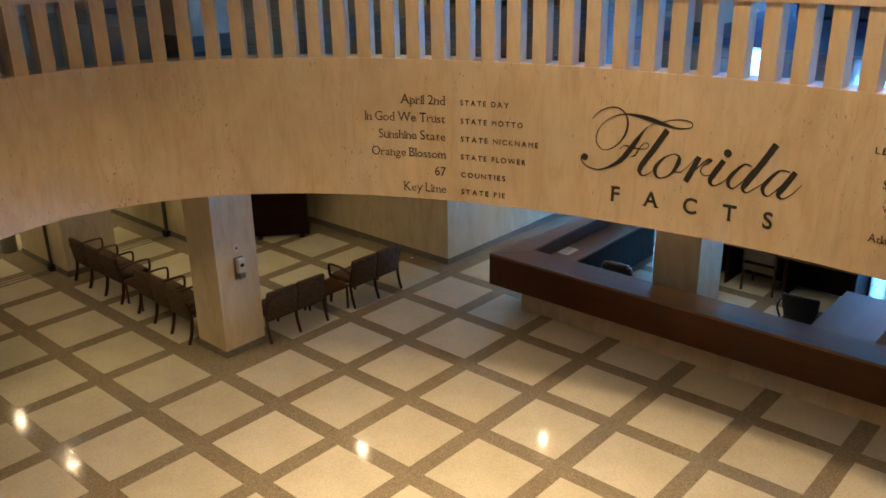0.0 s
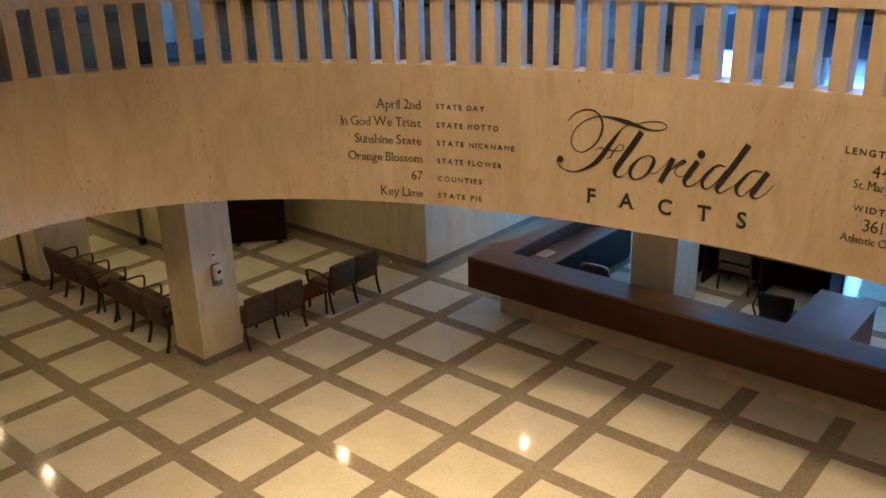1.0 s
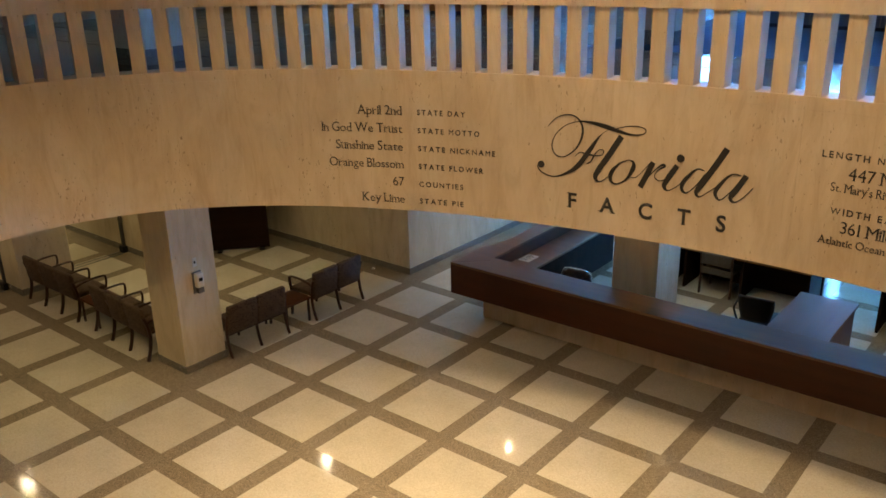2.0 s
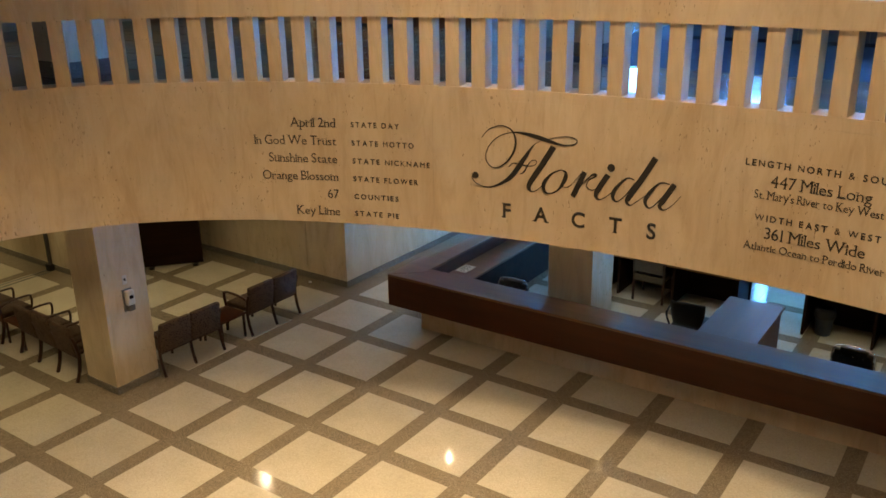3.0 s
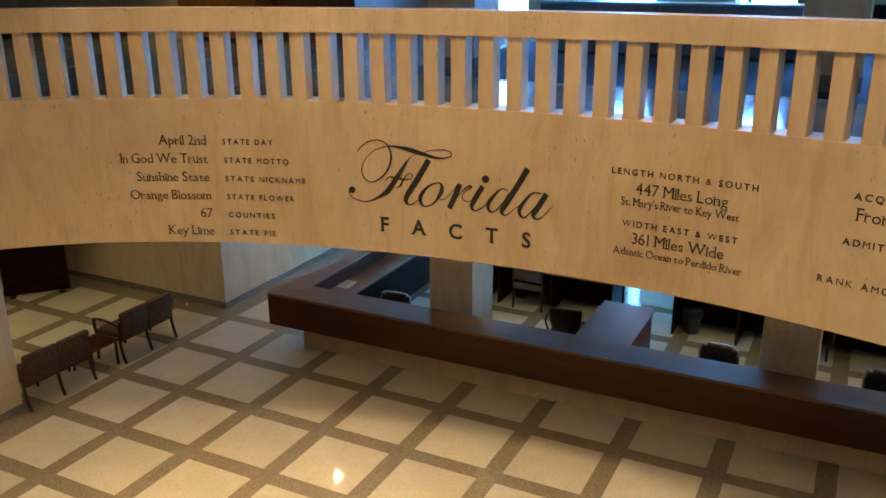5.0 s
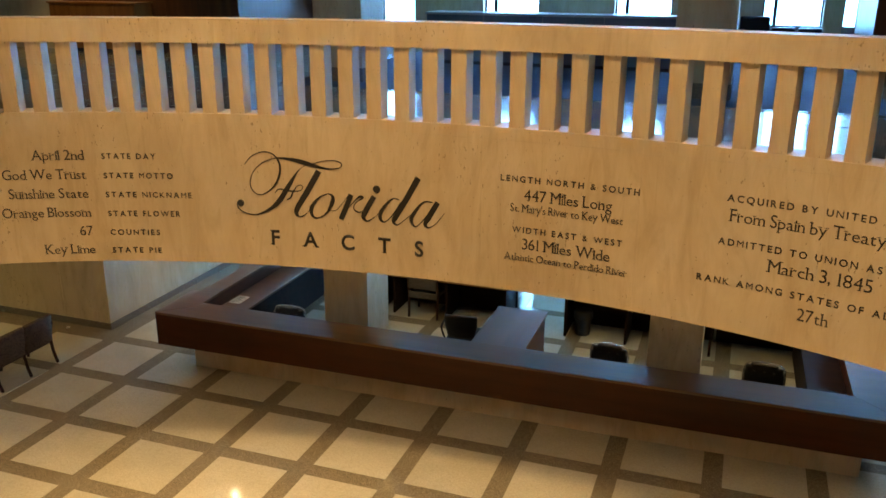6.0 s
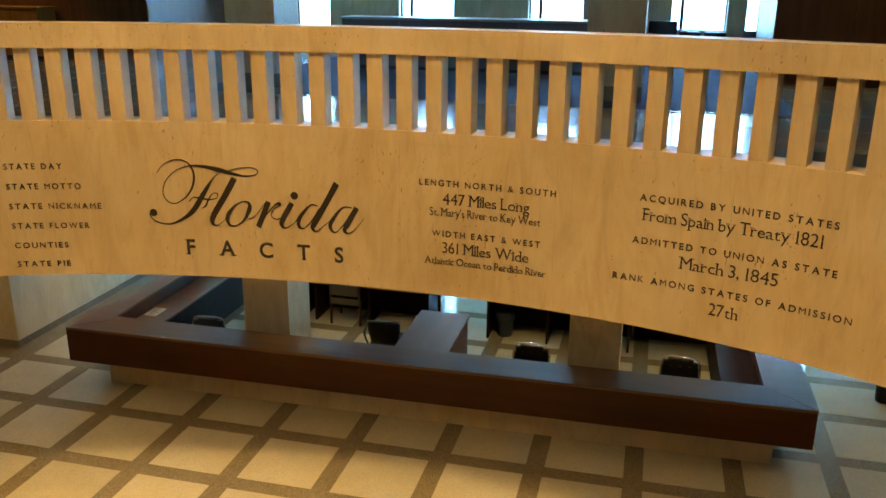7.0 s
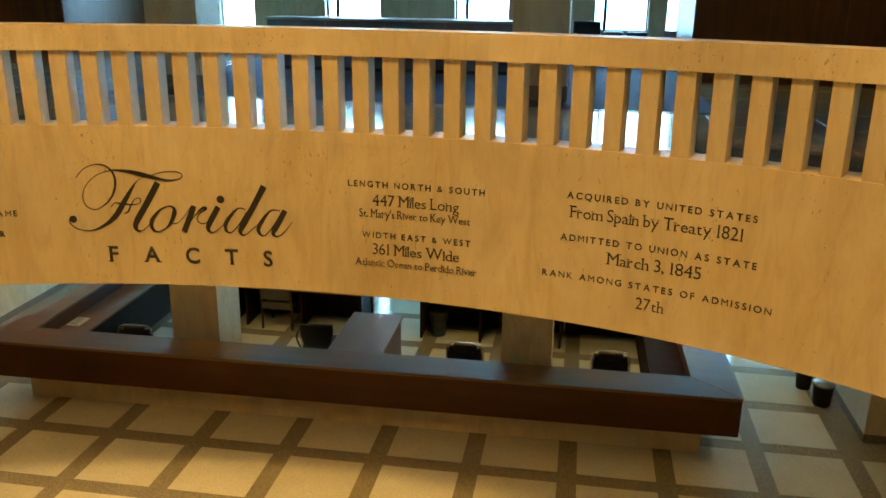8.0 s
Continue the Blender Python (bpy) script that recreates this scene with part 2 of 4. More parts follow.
def tube(bm, pts, w, h=None, seg=8, taper=1.0):
    """A bar along a path: round (h None) or of a flat section w by h."""
    pts = [Vector(p) for p in pts]
    rings = []
    flat_x = max(p.x for p in pts) - min(p.x for p in pts) < 1e-5
    flat_y = max(p.y for p in pts) - min(p.y for p in pts) < 1e-5
    for i, p in enumerate(pts):
        d = (pts[min(i + 1, len(pts) - 1)] - pts[max(i - 1, 0)]).normalized()
        if flat_x:
            side = Vector((1, 0, 0))
        elif flat_y:
            side = Vector((0, 1, 0))
        else:
            side = d.cross(Vector((0, 0, 1)))
        side.normalize()
        up = side.cross(d).normalized()
        f = 1 + (taper - 1) * i / (len(pts) - 1)
        hh = w if h is None else h
        rings.append([bm.verts.new(p + side * (w * f / 2 * math.cos((k + 0.5) * math.tau / seg)) * (1 if h is None else 1.3) + up * (hh * f / 2 * math.sin((k + 0.5) * math.tau / seg)) * (1 if h is None else 1.3)) for k in range(seg)])
    for a, c in zip(rings, rings[1:]):
        for k in range(seg):
            bm.faces.new((a[k], a[(k + 1) % seg], c[(k + 1) % seg], c[k]))
    bm.faces.new(rings[0][::-1])
    bm.faces.new(rings[-1])
    bmesh.ops.recalc_face_normals(bm, faces=bm.faces)
    return bm


# ---- the oval well ----
CX, CY, A, B = 5.58, -2.91, 7.14, 4.20
FASCIA_LOW, GALLERY, RAIL_LOW, RAIL_TOP = 2.70, 4.43, 5.183, 5.435
THICK = 0.34


def oval(th, off=0.0):
    """A point of the oval at the angle th, off metres out from it, and the outward normal."""
    p = Vector((CX + A * math.cos(th), CY + B * math.sin(th)))
    nrm = Vector((math.cos(th) / A, math.sin(th) / B)).normalized()
    return p + nrm * off, nrm


ARC_TH = np.linspace(0, math.tau, 7201)
ARC_P = np.c_[CX + A * np.cos(ARC_TH), CY + B * np.sin(ARC_TH)]
ARC_S = np.r_[0, np.cumsum(np.hypot(*np.diff(ARC_P, axis=0).T))]
PERIMETER = float(ARC_S[-1])
ARC_TOP = float(np.interp(math.pi / 2, ARC_TH, ARC_S))


def theta(s):
    """The angle of the place s metres along the face to the right of its middle."""
    return float(np.interp((ARC_TOP - s) % PERIMETER, ARC_S, ARC_TH))


def oval_band(s0, s1, off0, off1, z0, z1, step=0.25, bev=0.0):
    """A curved block of the oval wall."""
    bm = bmesh.new()
    n = max(1, int(abs(s1 - s0) / step))
    rings = []
    for k in range(n + 1):
        th = theta(s0 + (s1 - s0) * k / n)
        a, _ = oval(th, off0)
        c, _ = oval(th, off1)
        rings.append([bm.verts.new((*a, z0)), bm.verts.new((*c, z0)), bm.verts.new((*c, z1)), bm.verts.new((*a, z1))])
    closed = abs(abs(s1 - s0) - PERIMETER) < 1e-6
    if closed:
        for v in rings.pop():
            bm.verts.remove(v)
    pairs = list(zip(rings, rings[1:])) + ([(rings[-1], rings[0])] if closed else [])
    for p, q in pairs:
        for k in range(4):
            j = (k + 1) % 4
            bm.faces.new((p[k], p[j], q[j], q[k]))
    if not closed:
        bm.faces.new(rings[0][::-1])
        bm.faces.new(rings[-1])
    bmesh.ops.recalc_face_normals(bm, faces=bm.faces)
    return bm


# outer limits of the place
X0, X1, Y0, Y1 = -15.0, 17.0, -13.0, 12.6
P = 1.22
TILE_W = 0.98


def well_slab(z0, z1, off):
    """A slab from the outer walls to the oval."""
    bm = bmesh.new()
    n = 144
    rings = []
    for k in range(n):
        th = k * math.tau / n
        p, _ = oval(th, off)
        d = Vector((math.cos(th), math.sin(th)))
        reach = min((X1 - CX if d.x > 0 else CX - X0) / max(abs(d.x), 1e-6), (Y1 - CY if d.y > 0 else CY - Y0) / max(abs(d.y), 1e-6))
        q = Vector((CX, CY)) + d * reach
        rings.append([bm.verts.new((*p, z0)), bm.verts.new((*q, z0)), bm.verts.new((*q, z1)), bm.verts.new((*p, z1))])
    for a, c in zip(rings, rings[1:] + rings[:1]):
        for k in range(4):
            j = (k + 1) % 4
            bm.faces.new((a[k], a[j], c[j], c[k]))
    bmesh.ops.recalc_face_normals(bm, faces=bm.faces)
    return bm


# ---- structure ----
structure("floor", cube(X0, X1, Y0, Y1, -0.25, -0.004), STRIP, "polished dark terrazzo floor strips between pale tiles", "floor")
structure("gallery_floor", well_slab(SOFFIT + 0.02, GALLERY - 0.004, THICK - 0.01), STRIP, "polished dark terrazzo floor of the upper gallery", "floor")
structure("ceiling_soffit", well_slab(SOFFIT - 0.002, SOFFIT + 0.016, THICK - 0.02), PLASTER, "cream plaster ceiling under the gallery", "ceiling")
structure("ceiling_upper", cube(X0, X1, Y0, Y1, CEILING, CEILING + 0.3), PLASTER, "cream plaster ceiling high over the hall", "ceiling")
structure("wall_west", cube(X0 - 0.3, X0, Y0, Y1, -0.25, CEILING), TRAVERTINE_WALL, "pale travertine wall closing the hall", "wall")
structure("wall_east", cube(X1, X1 + 0.3, Y0, Y1, -0.25, CEILING), TRAVERTINE_WALL, "pale travertine wall closing the hall", "wall")
structure("wall_south", cube(X0 - 0.3, X1 + 0.3, Y0 - 0.3, Y0, -0.25, CEILING), TRAVERTINE_WALL, "pale travertine wall behind the viewer", "wall")

# oval wall of the gallery: facing panels, baluster row, handrail
fascia = tagged(link(oval_band(0, PERIMETER, 0.03, THICK, FASCIA_LOW + 0.006, GALLERY, 0.2), "wall_fascia", TRAVERTINE), "curved travertine gallery wall with black lettering", "wall", kind="structure")
PANEL = PERIMETER / 22
for k in range(22):
    s = 0.35 + (k - 11) * PANEL
    part("panel", oval_band(s + 0.0006, s + PANEL - 0.0006, 0.0, 0.028, FASCIA_LOW, GALLERY - 0.1255, 0.12), TRAVERTINE, fascia, smooth=False)
    part("coping", oval_band(s + 0.0006, s + PANEL - 0.0006, -0.002, 0.028, GALLERY - 0.1245, GALLERY, 0.12), TRAVERTINE, fascia)
railing = tagged(link(oval_band(0, PERIMETER, -0.012, THICK + 0.01, RAIL_LOW, RAIL_TOP, 0.12), "balustrade", TRAVERTINE), "curved travertine balustrade with square balusters", "balustrade", kind="structure")
COUNT = 117
STEP = PERIMETER / COUNT
baluster_mesh = None
for k in range(COUNT):
    th = theta(-0.222 + k * STEP)
    p, nrm = oval(th, 0.012)
    turn = math.atan2(nrm.y, nrm.x) - math.pi / 2
    if baluster_mesh is None:
        ob = part("baluster", cube(-0.082, 0.082, 0, 0.22, 0, RAIL_LOW - GALLERY + 0.002, 0.004), TRAVERTINE, railing)
        baluster_mesh = ob.data
    else:
        ob = new("baluster", baluster_mesh)
        ob.parent = railing
    ob.matrix_local = Matrix.Translation((p.x, p.y, GALLERY - 0.001)) @ Matrix.Rotation(turn, 4, "Z")

# walls under the gallery


def wall_block(name, x0, x1, y0, y1, top, mat, label, skirting=True):
    ob = structure(name, cube(x0, x1, y0, y1, 0, top, 0.006), mat, label, "wall")
    if skirting:
        part("baseboard", cube(x0 - 0.014, x1 + 0.014, y0 - 0.014, y1 + 0.014, -0.002, 0.115, 0.004), BASE_STONE, ob, "dark terrazzo base course")
    return ob


LOW = SOFFIT - 0.001
wall_block("wall_north_west", -5.62, -1.50, 3.94, Y1, LOW, TRAVERTINE_WALL, "pale travertine wall with a dark base course")
wall_block("wall_lounge", X0, -5.62, 1.50, Y1, LOW, TRAVERTINE_WALL, "pale travertine wall beside the passage")
wall_block("wall_pier", -8.40, -6.48, -0.93, 0.05, LOW, TRAVERTINE_WALL, "travertine pier beside the passage")
wall_block("wall_north_east", 12.48, X1, 4.06, Y1, LOW, TRAVERTINE_WALL, "pale travertine wall with a dark base course")
for x0, x1, y0, y1 in ((-2.29, -1.585, -0.90, -0.20), (2.57, 3.31, 4.10, 4.90), (7.53, 8.24, 4.10, 4.90)):
    for z0, z1, where in ((0, LOW, "under the gallery"), (GALLERY, CEILING - 0.001, "rising from the gallery floor")):
        col = thing("column", "square travertine column %s with a dark base course" % where, "column", "columns " + where)
        part("shaft", cube(x0, x1, y0, y1, z0, z1, 0.008), TRAVERTINE_WALL, col)
        part("base_course", cube(x0 - 0.014, x1 + 0.014, y0 - 0.014, y1 + 0.014, z0, z0 + (0.11 if z0 == 0 else 0.20), 0.004), BASE_STONE, col)
# vertical joint and raceway on the lounge wall
structure("trim_raceway", cube(-2.49, -2.465, 3.918, 3.94, 0.2, LOW, 0.003), TRAVERTINE_WALL, "thin painted raceway down the wall", "trim")

# lower north front with glazed openings
front = structure("wall_north_lower", cube(-1.5, -1.3, Y1 - 0.3, Y1, 0, LOW), TRAVERTINE_WALL, "travertine wall with glazed entrance openings", "wall")
# the opening at 5.50 is added, unseen, to send daylight onto the wing desk
LOWER_OPEN = ((-1.3, 0.3), (3.70, 4.02), (5.50, 7.00), (10.9, 12.35))
for x0, x1 in ((0.3, 3.70), (4.02, 5.50), (7.00, 10.9), (12.35, 12.48)):
    part("pier", cube(x0, x1, Y1 - 0.3, Y1, 0, LOW), TRAVERTINE_WALL, front)
sky_low = bmesh.new()
for k, (x0, x1) in enumerate(LOWER_OPEN):
    w = structure("window_%d" % (k + 1), cube(x0, x1, Y1 - 0.2, Y1 - 0.14, 0, 0.06), FRAME_METAL, "tall metal-framed entrance glazing, partly added to bring in daylight", "window")
    for x in [x0, x1 - 0.03] + ([(x0 + x1) / 2] if x1 - x0 > 1 else []):
        part("mullion", cube(x, x + 0.03, Y1 - 0.2, Y1 - 0.14, 0.06, LOW - 0.06), FRAME_METAL, w)
    part("head", cube(x0, x1, Y1 - 0.2, Y1 - 0.14, LOW - 0.06, LOW), FRAME_METAL, w)
    pane = part("pane", cube(x0 + 0.03, x1 - 0.03, Y1 - 0.176, Y1 - 0.168, 0.06, LOW - 0.06), GLASS, w)
    pane.visible_shadow = False
    box(sky_low, x0 - 0.1, x1 + 0.1, Y1 + 0.05, Y1 + 0.1, -0.2, LOW)
structure("backdrop_lower", sky_low, DAYGLOW_LOW, "bright hazy daylight outside", "backdrop")

# upper storey: window wall, wood-lined cores
NORTH = 10.5
HEAD = 7.6
upper = structure("wall_north_upper", cube(-8, 17, NORTH, NORTH + 0.3, HEAD, CEILING), PLASTER, "wall over the tall gallery windows", "wall")
OPEN = ((0.83, 1.62), (3.14, 4.30), (5.83, 6.93), (8.57, 9.62), (9.95, 10.22))
edge = -0.76
for k, (x0, x1) in enumerate(OPEN):
    part("pier", cube(edge, x0, NORTH, NORTH + 0.3, GALLERY, HEAD), TRAVERTINE_WALL, upper)
    edge = x1
    w = structure("window_%d" % (k + 5), cube(x0, x1, NORTH + 0.16, NORTH + 0.22, GALLERY, GALLERY + 0.09), FRAME_METAL, "tall narrow gallery window with metal frame", "window")
    for x in [x0, x1 - 0.035] + ([x0 + 0.19] if x1 - x0 > 1.0 else []):
        part("mullion", cube(x, x + 0.07 if x == x0 + 0.19 else x + 0.035, NORTH + 0.16, NORTH + 0.22, GALLERY + 0.09, HEAD), FRAME_METAL, w)
for k, (x0, x1) in enumerate(OPEN):
    part("spandrel", cube(x0, x1, NORTH + 0.02, NORTH + 0.15, GALLERY, (4.90, 5.11, 5.15, 5.02, 5.02)[k]), GREY_PANEL, upper)
    pane = part("pane", cube(x0 + 0.035, x1 - 0.035, NORTH + 0.186, NORTH + 0.194, GALLERY + 0.09, HEAD), GLASS, bpy.data.objects["window_%d" % (k + 5)])
    pane.visible_shadow = False
part("pier", cube(edge, 17, NORTH, NORTH + 0.3, GALLERY, HEAD), TRAVERTINE_WALL, upper)
part("recess", cube(-1.38, -0.76, NORTH + 0.1, NORTH + 0.3, GALLERY, HEAD), BLACK, upper)
part("metal_panel", cube(-2.9, -1.44, NORTH - 0.02, NORTH + 0.3, GALLERY, HEAD), GREY_PANEL, upper)
part("edge_strip", cube(-1.44, -1.38, NORTH - 0.05, NORTH + 0.3, GALLERY, HEAD), CHROME, upper)
sky_high = bmesh.new()
for x0, x1 in OPEN:
    box(sky_high, x0 - 0.25, x1 + 0.25, NORTH + 0.45, NORTH + 0.5, GALLERY - 0.1, HEAD + 0.2)
structure("backdrop_upper", sky_high, DAYGLOW, "bright hazy daylight outside", "backdrop")
core = structure("wall_core_west", cube(-4.5, -0.5, 7.06, NORTH, GALLERY, CEILING), WOOD_PANEL, "reddish wood-panelled wall on the gallery", "wall")
for k in range(5):
    part("wood_panel", cube(-4.5 + k * 0.8 + 0.004, -3.7 + k * 0.8 - 0.004, 7.04, 7.06, GALLERY + 0.1, CEILING - 0.3, 0.003), WOOD_PANEL, core)
core2 = structure("wall_core_east", cube(10.05, 17, 6.86, 9.2, GALLERY, CEILING), WOOD_PANEL, "reddish wood-panelled wall on the gallery", "wall")
for k in range(6):
    part("wood_panel", cube(10.05 + k * 1.1 + 0.004, 11.15 + k * 1.1 - 0.004, 6.84, 6.86, GALLERY + 0.1, CEILING - 0.3, 0.003), WOOD_PANEL, core2)
structure("wall_west_upper", cube(-9, -4.5, 7.0, 7.3, GALLERY, CEILING), TRAVERTINE_WALL, "travertine wall on the gallery", "wall")
structure("wall_gallery_west", cube(-9.3, -9, Y0, 7.3, GALLERY, CEILING), TRAVERTINE_WALL, "travertine wall on the gallery", "wall")

structure("carpet", cube(2.3, 10.05, 3.47, NORTH, GALLERY, GALLERY + 0.012, 0.003), CARPET, "dark slate-blue carpet of the gallery lounge", "carpet")
structure("trim_threshold", cube(2.3, 10.05, 3.44, 3.467, GALLERY, GALLERY + 0.010, 0.003), CHROME, "bright metal threshold strip along the carpet", "trim")

# ---- reception counter ----
ISLAND = pose(0.33, 2.877, 0, 0, 0, 0.70)
L, TOP = 10.305, 1.0
counter = thing("reception_counter", "long dark mahogany reception counter on a travertine plinth", "counter", at=ISLAND)
D = 0.56
part("plinth", cube(0.38, L - 0.38, 0.37, 0.55, 0, 0.475, 0.004), TRAVERTINE, counter, "travertine plinth")
part("plinth", cube(0.38, 0.52, 0.552, 4.3, 0, 0.475, 0.004), TRAVERTINE, counter, "travertine plinth")
part("plinth", cube(L - 0.52, L - 0.38, 0.552, 4.3, 0, 0.475, 0.004), TRAVERTINE, counter, "travertine plinth")
# fronts and sides take the shaded tone, tops the lit one
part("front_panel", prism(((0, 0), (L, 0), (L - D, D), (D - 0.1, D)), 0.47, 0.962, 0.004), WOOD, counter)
part("front_top", prism(((-0.002, -0.002), (L + 0.002, -0.002), (L - D, D), (0.47, D), (0.47, 0.4)), 0.962, TOP, 0.006), WOOD_TOP_LIT, counter)
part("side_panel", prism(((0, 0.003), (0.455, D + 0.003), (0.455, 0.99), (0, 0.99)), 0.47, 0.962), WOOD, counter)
part("corner_top", prism(((-0.002, 0.004), (0.468, 0.404), (0.468, 0.995), (-0.002, 0.995)), 0.962, TOP, 0.004), WOOD_TOP_LIT, counter)
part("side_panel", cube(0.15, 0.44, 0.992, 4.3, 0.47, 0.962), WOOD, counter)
part("side_top", cube(0.14, 0.455, 0.997, 4.3, 0.962, TOP - 0.002, 0.005), WOOD_TOP_LIT, counter)
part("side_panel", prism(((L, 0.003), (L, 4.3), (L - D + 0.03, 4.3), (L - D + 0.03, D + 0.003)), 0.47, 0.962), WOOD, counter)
part("side_top", prism(((L + 0.002, 0.002), (L + 0.002, 4.3), (L - D, 4.3), (L - D, D + 0.002)), 0.962, TOP, 0.004), WOOD_TOP_LIT, counter)
part("worktop", cube(0.42, 0.93, 0.58, 4.0, 0.715, 0.75, 0.006), WOOD_TOP_LIT, counter)
# these worktops and inner panels carry their shade in the wood colour
part("worktop", cube(L - 1.02, L - 0.54, 0.58, 4.0, 0.715, 0.75, 0.006), WOOD_DARK_SHADED, counter)
part("worktop", cube(0.95, L - 1.04, 0.52, 0.94, 0.715, 0.75, 0.006), WOOD_DARK_SHADED, counter)
part("inner_panel", cube(0.85, 0.89, 0.9, 3.9, 0.0, 0.715), WOOD_DARK_SHADED, counter)
part("inner_panel", cube(L - 0.98, L - 0.94, 0.9, 3.9, 0.0, 0.715), WOOD_DARK_SHADED, counter)

# wing desk joined to the counter's back
wing = thing("wing_desk", "mahogany desk wing reaching back from the counter", "desk")
part("desktop", cube(5.0, 5.82, 3.90, 5.52, 0.71, 0.75, 0.006), WOOD_DESK, wing)
part("side_panel", cube(5.75, 5.79, 3.92, 5.47, 0, 0.71, 0.003), WOOD, wing)
part("side_panel", cube(5.04, 5.08, 3.92, 5.47, 0, 0.71, 0.003), WOOD, wing)
part("end_panel", cube(5.08, 5.75, 5.05, 5.08, 0.02, 0.71, 0.003), WOOD_DARK_SHADED, wing)


def back_desk(x0, x1, dividers):
    d = thing("back_desk", "dark wooden back desk with open kneeholes and raised ledge", "desk", "back desks inside the island")
    part("desktop", cube(x0, x1, 6.33, 7.05, 0.71, 0.745, 0.005), WOOD_DARK_SHADED, d)
    part("edge_band", cube(x0, x1, 6.318, 6.33, 0.712, 0.743), WOOD_TOP_LIT, d)
    part("back_panel", cube(x0, x1, 7.05, 7.09, 0, 1.0), WOOD_DARK_SHADED, d)
    part("ledge", cube(x0 - 0.02, x1 + 0.02, 6.98, 7.42, 1.0, 1.04, 0.005), WOOD_TOP_LIT, d)
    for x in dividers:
        part("divider", cube(x, x + 0.04, 6.36, 7.05, 0, 0.71, 0.003), WOOD_DARK_SHADED, d)
    return d


back_desk(2.5, 4.93, (2.5, 2.78, 3.78, 4.86))
back_desk(5.93, 10.1, (5.93, 6.95, 8.3, 10.06))
part_rail = thing("cable_tray", "thin metal cable tray under the back desk", "tray")
part("tray", cube(8.36, 10.0, 6.95, 7.03, 0.26, 0.29, 0.003), GREY_METAL, part_rail)
part("bracket", cube(8.36, 8.40, 6.99, 7.04, 0.0, 0.26), GREY_METAL, part_rail)
part("bracket", cube(9.96, 10.0, 6.99, 7.04, 0.0, 0.26), GREY_METAL, part_rail)


# ---- seats of the lounge ----
SEAT = 0.547


def lounge_bench(name, n, label, group, at, arms):
    """A row of n joined seats; local x along the row, its back legs at y = 0, facing +y."""
    b = thing(name, label, "bench", group, at)
    for k in range(n + 1):
        x = k * SEAT
        leg = smooth_path(((x, 0.0, 0.0), (x, 0.055, 0.16), (x, 0.085, 0.36), (x, 0.065, 0.55), (x, 0.02, 0.70)), 4)
        part("rear_leg", tube(bmesh.new(), leg, 0.034, 0.044, 8), LEG_WOOD, b)
        front_leg = smooth_path(((x, 0.60, 0.0), (x, 0.575, 0.2), (x, 0.565, 0.40)), 4)
        part("front_leg", tube(bmesh.new(), front_leg, 0.032, 0.036, 8), LEG_WOOD, b)
        if k in arms:
            arm = smooth_path(((x, 0.565, 0.38), (x, 0.60, 0.52), (x, 0.60, 0.62), (x, 0.56, 0.655), (x, 0.35, 0.66), (x, 0.16, 0.635), (x, 0.055, 0.60)), 5)
            part("arm", tube(bmesh.new(), arm, 0.042, 0.026, 8), LEG_WOOD, b)
    part("seat_rail", cube(0, n * SEAT, 0.53, 0.56, 0.33, 0.40, 0.004), LEG_WOOD, b)
    part("seat_rail", cube(0, n * SEAT, 0.085, 0.115, 0.33, 0.40, 0.004), LEG_WOOD, b)
    for k in range(n):
        x0, x1 = k * SEAT + 0.022, (k + 1) * SEAT - 0.022
        part("seat", cube(x0, x1, 0.10, 0.60, 0.39, 0.475, 0.03), FABRIC, b, "dark patterned fabric seat", True)
        lean = Matrix.Translation((0, 0.075, 0.375)) @ Matrix.Rotation(radians(7), 4, "X")
        bm = bmesh.new()
        box(bm, x0 - 0.014, x1 + 0.014, -0.036, 0.036, 0.0, 0.455, 0.026)
        for v in bm.verts:
            u = (v.co.x - (x0 + x1) / 2) / (x1 - x0)
            v.co.z += (0.018 * (1 - (2 * u) ** 2)) if v.co.z > 0.3 else 0
        bmesh.ops.transform(bm, matrix=lean, verts=bm.verts)
        part("backrest", bm, FABRIC, b, "dark patterned fabric backrest", True)
    return b


def link_table(at):
    t = thing("link_table", "low dark wooden table between two lounge benches", "table", "lounge tables", at)
    part("tabletop", cube(0.03, SEAT + 0.02, 0.07, 0.56, 0.385, 0.42, 0.006), WOOD, t)
    for x in (0.06, SEAT - 0.02):
        for y in (0.10, 0.52):
            part("leg", cube(x - 0.016, x + 0.016, y - 0.016, y + 0.016, 0, 0.385, 0.003), LEG_WOOD, t)


LABEL = "dark patterned lounge bench with %s seats and curved wooden legs"
GROUP = "lounge benches by the column"
lounge_bench("lounge_bench", 3, LABEL % "three", GROUP, pose(-6.24, -0.925, 0), (0, 1, 2, 3))
link_table(pose(-4.60, -0.925, 0, 0, 0, -1))
lounge_bench("lounge_bench", 3, LABEL % "three", GROUP, pose(-4.035, -0.930, 0, 0, 0, -3), (0, 1, 2, 3))
# second row, backs towards the counter, facing the lounge
lounge_bench("lounge_bench", 2, LABEL % "two", GROUP, pose(-1.445, -0.19, 0, 0, 0, 88), (0,))
link_table(pose(-1.42, 0.91, 0, 0, 0, 90))
lounge_bench("lounge_bench", 2, LABEL % "two", GROUP, pose(-1.41, 1.50, 0, 0, 0, 90), (0,))


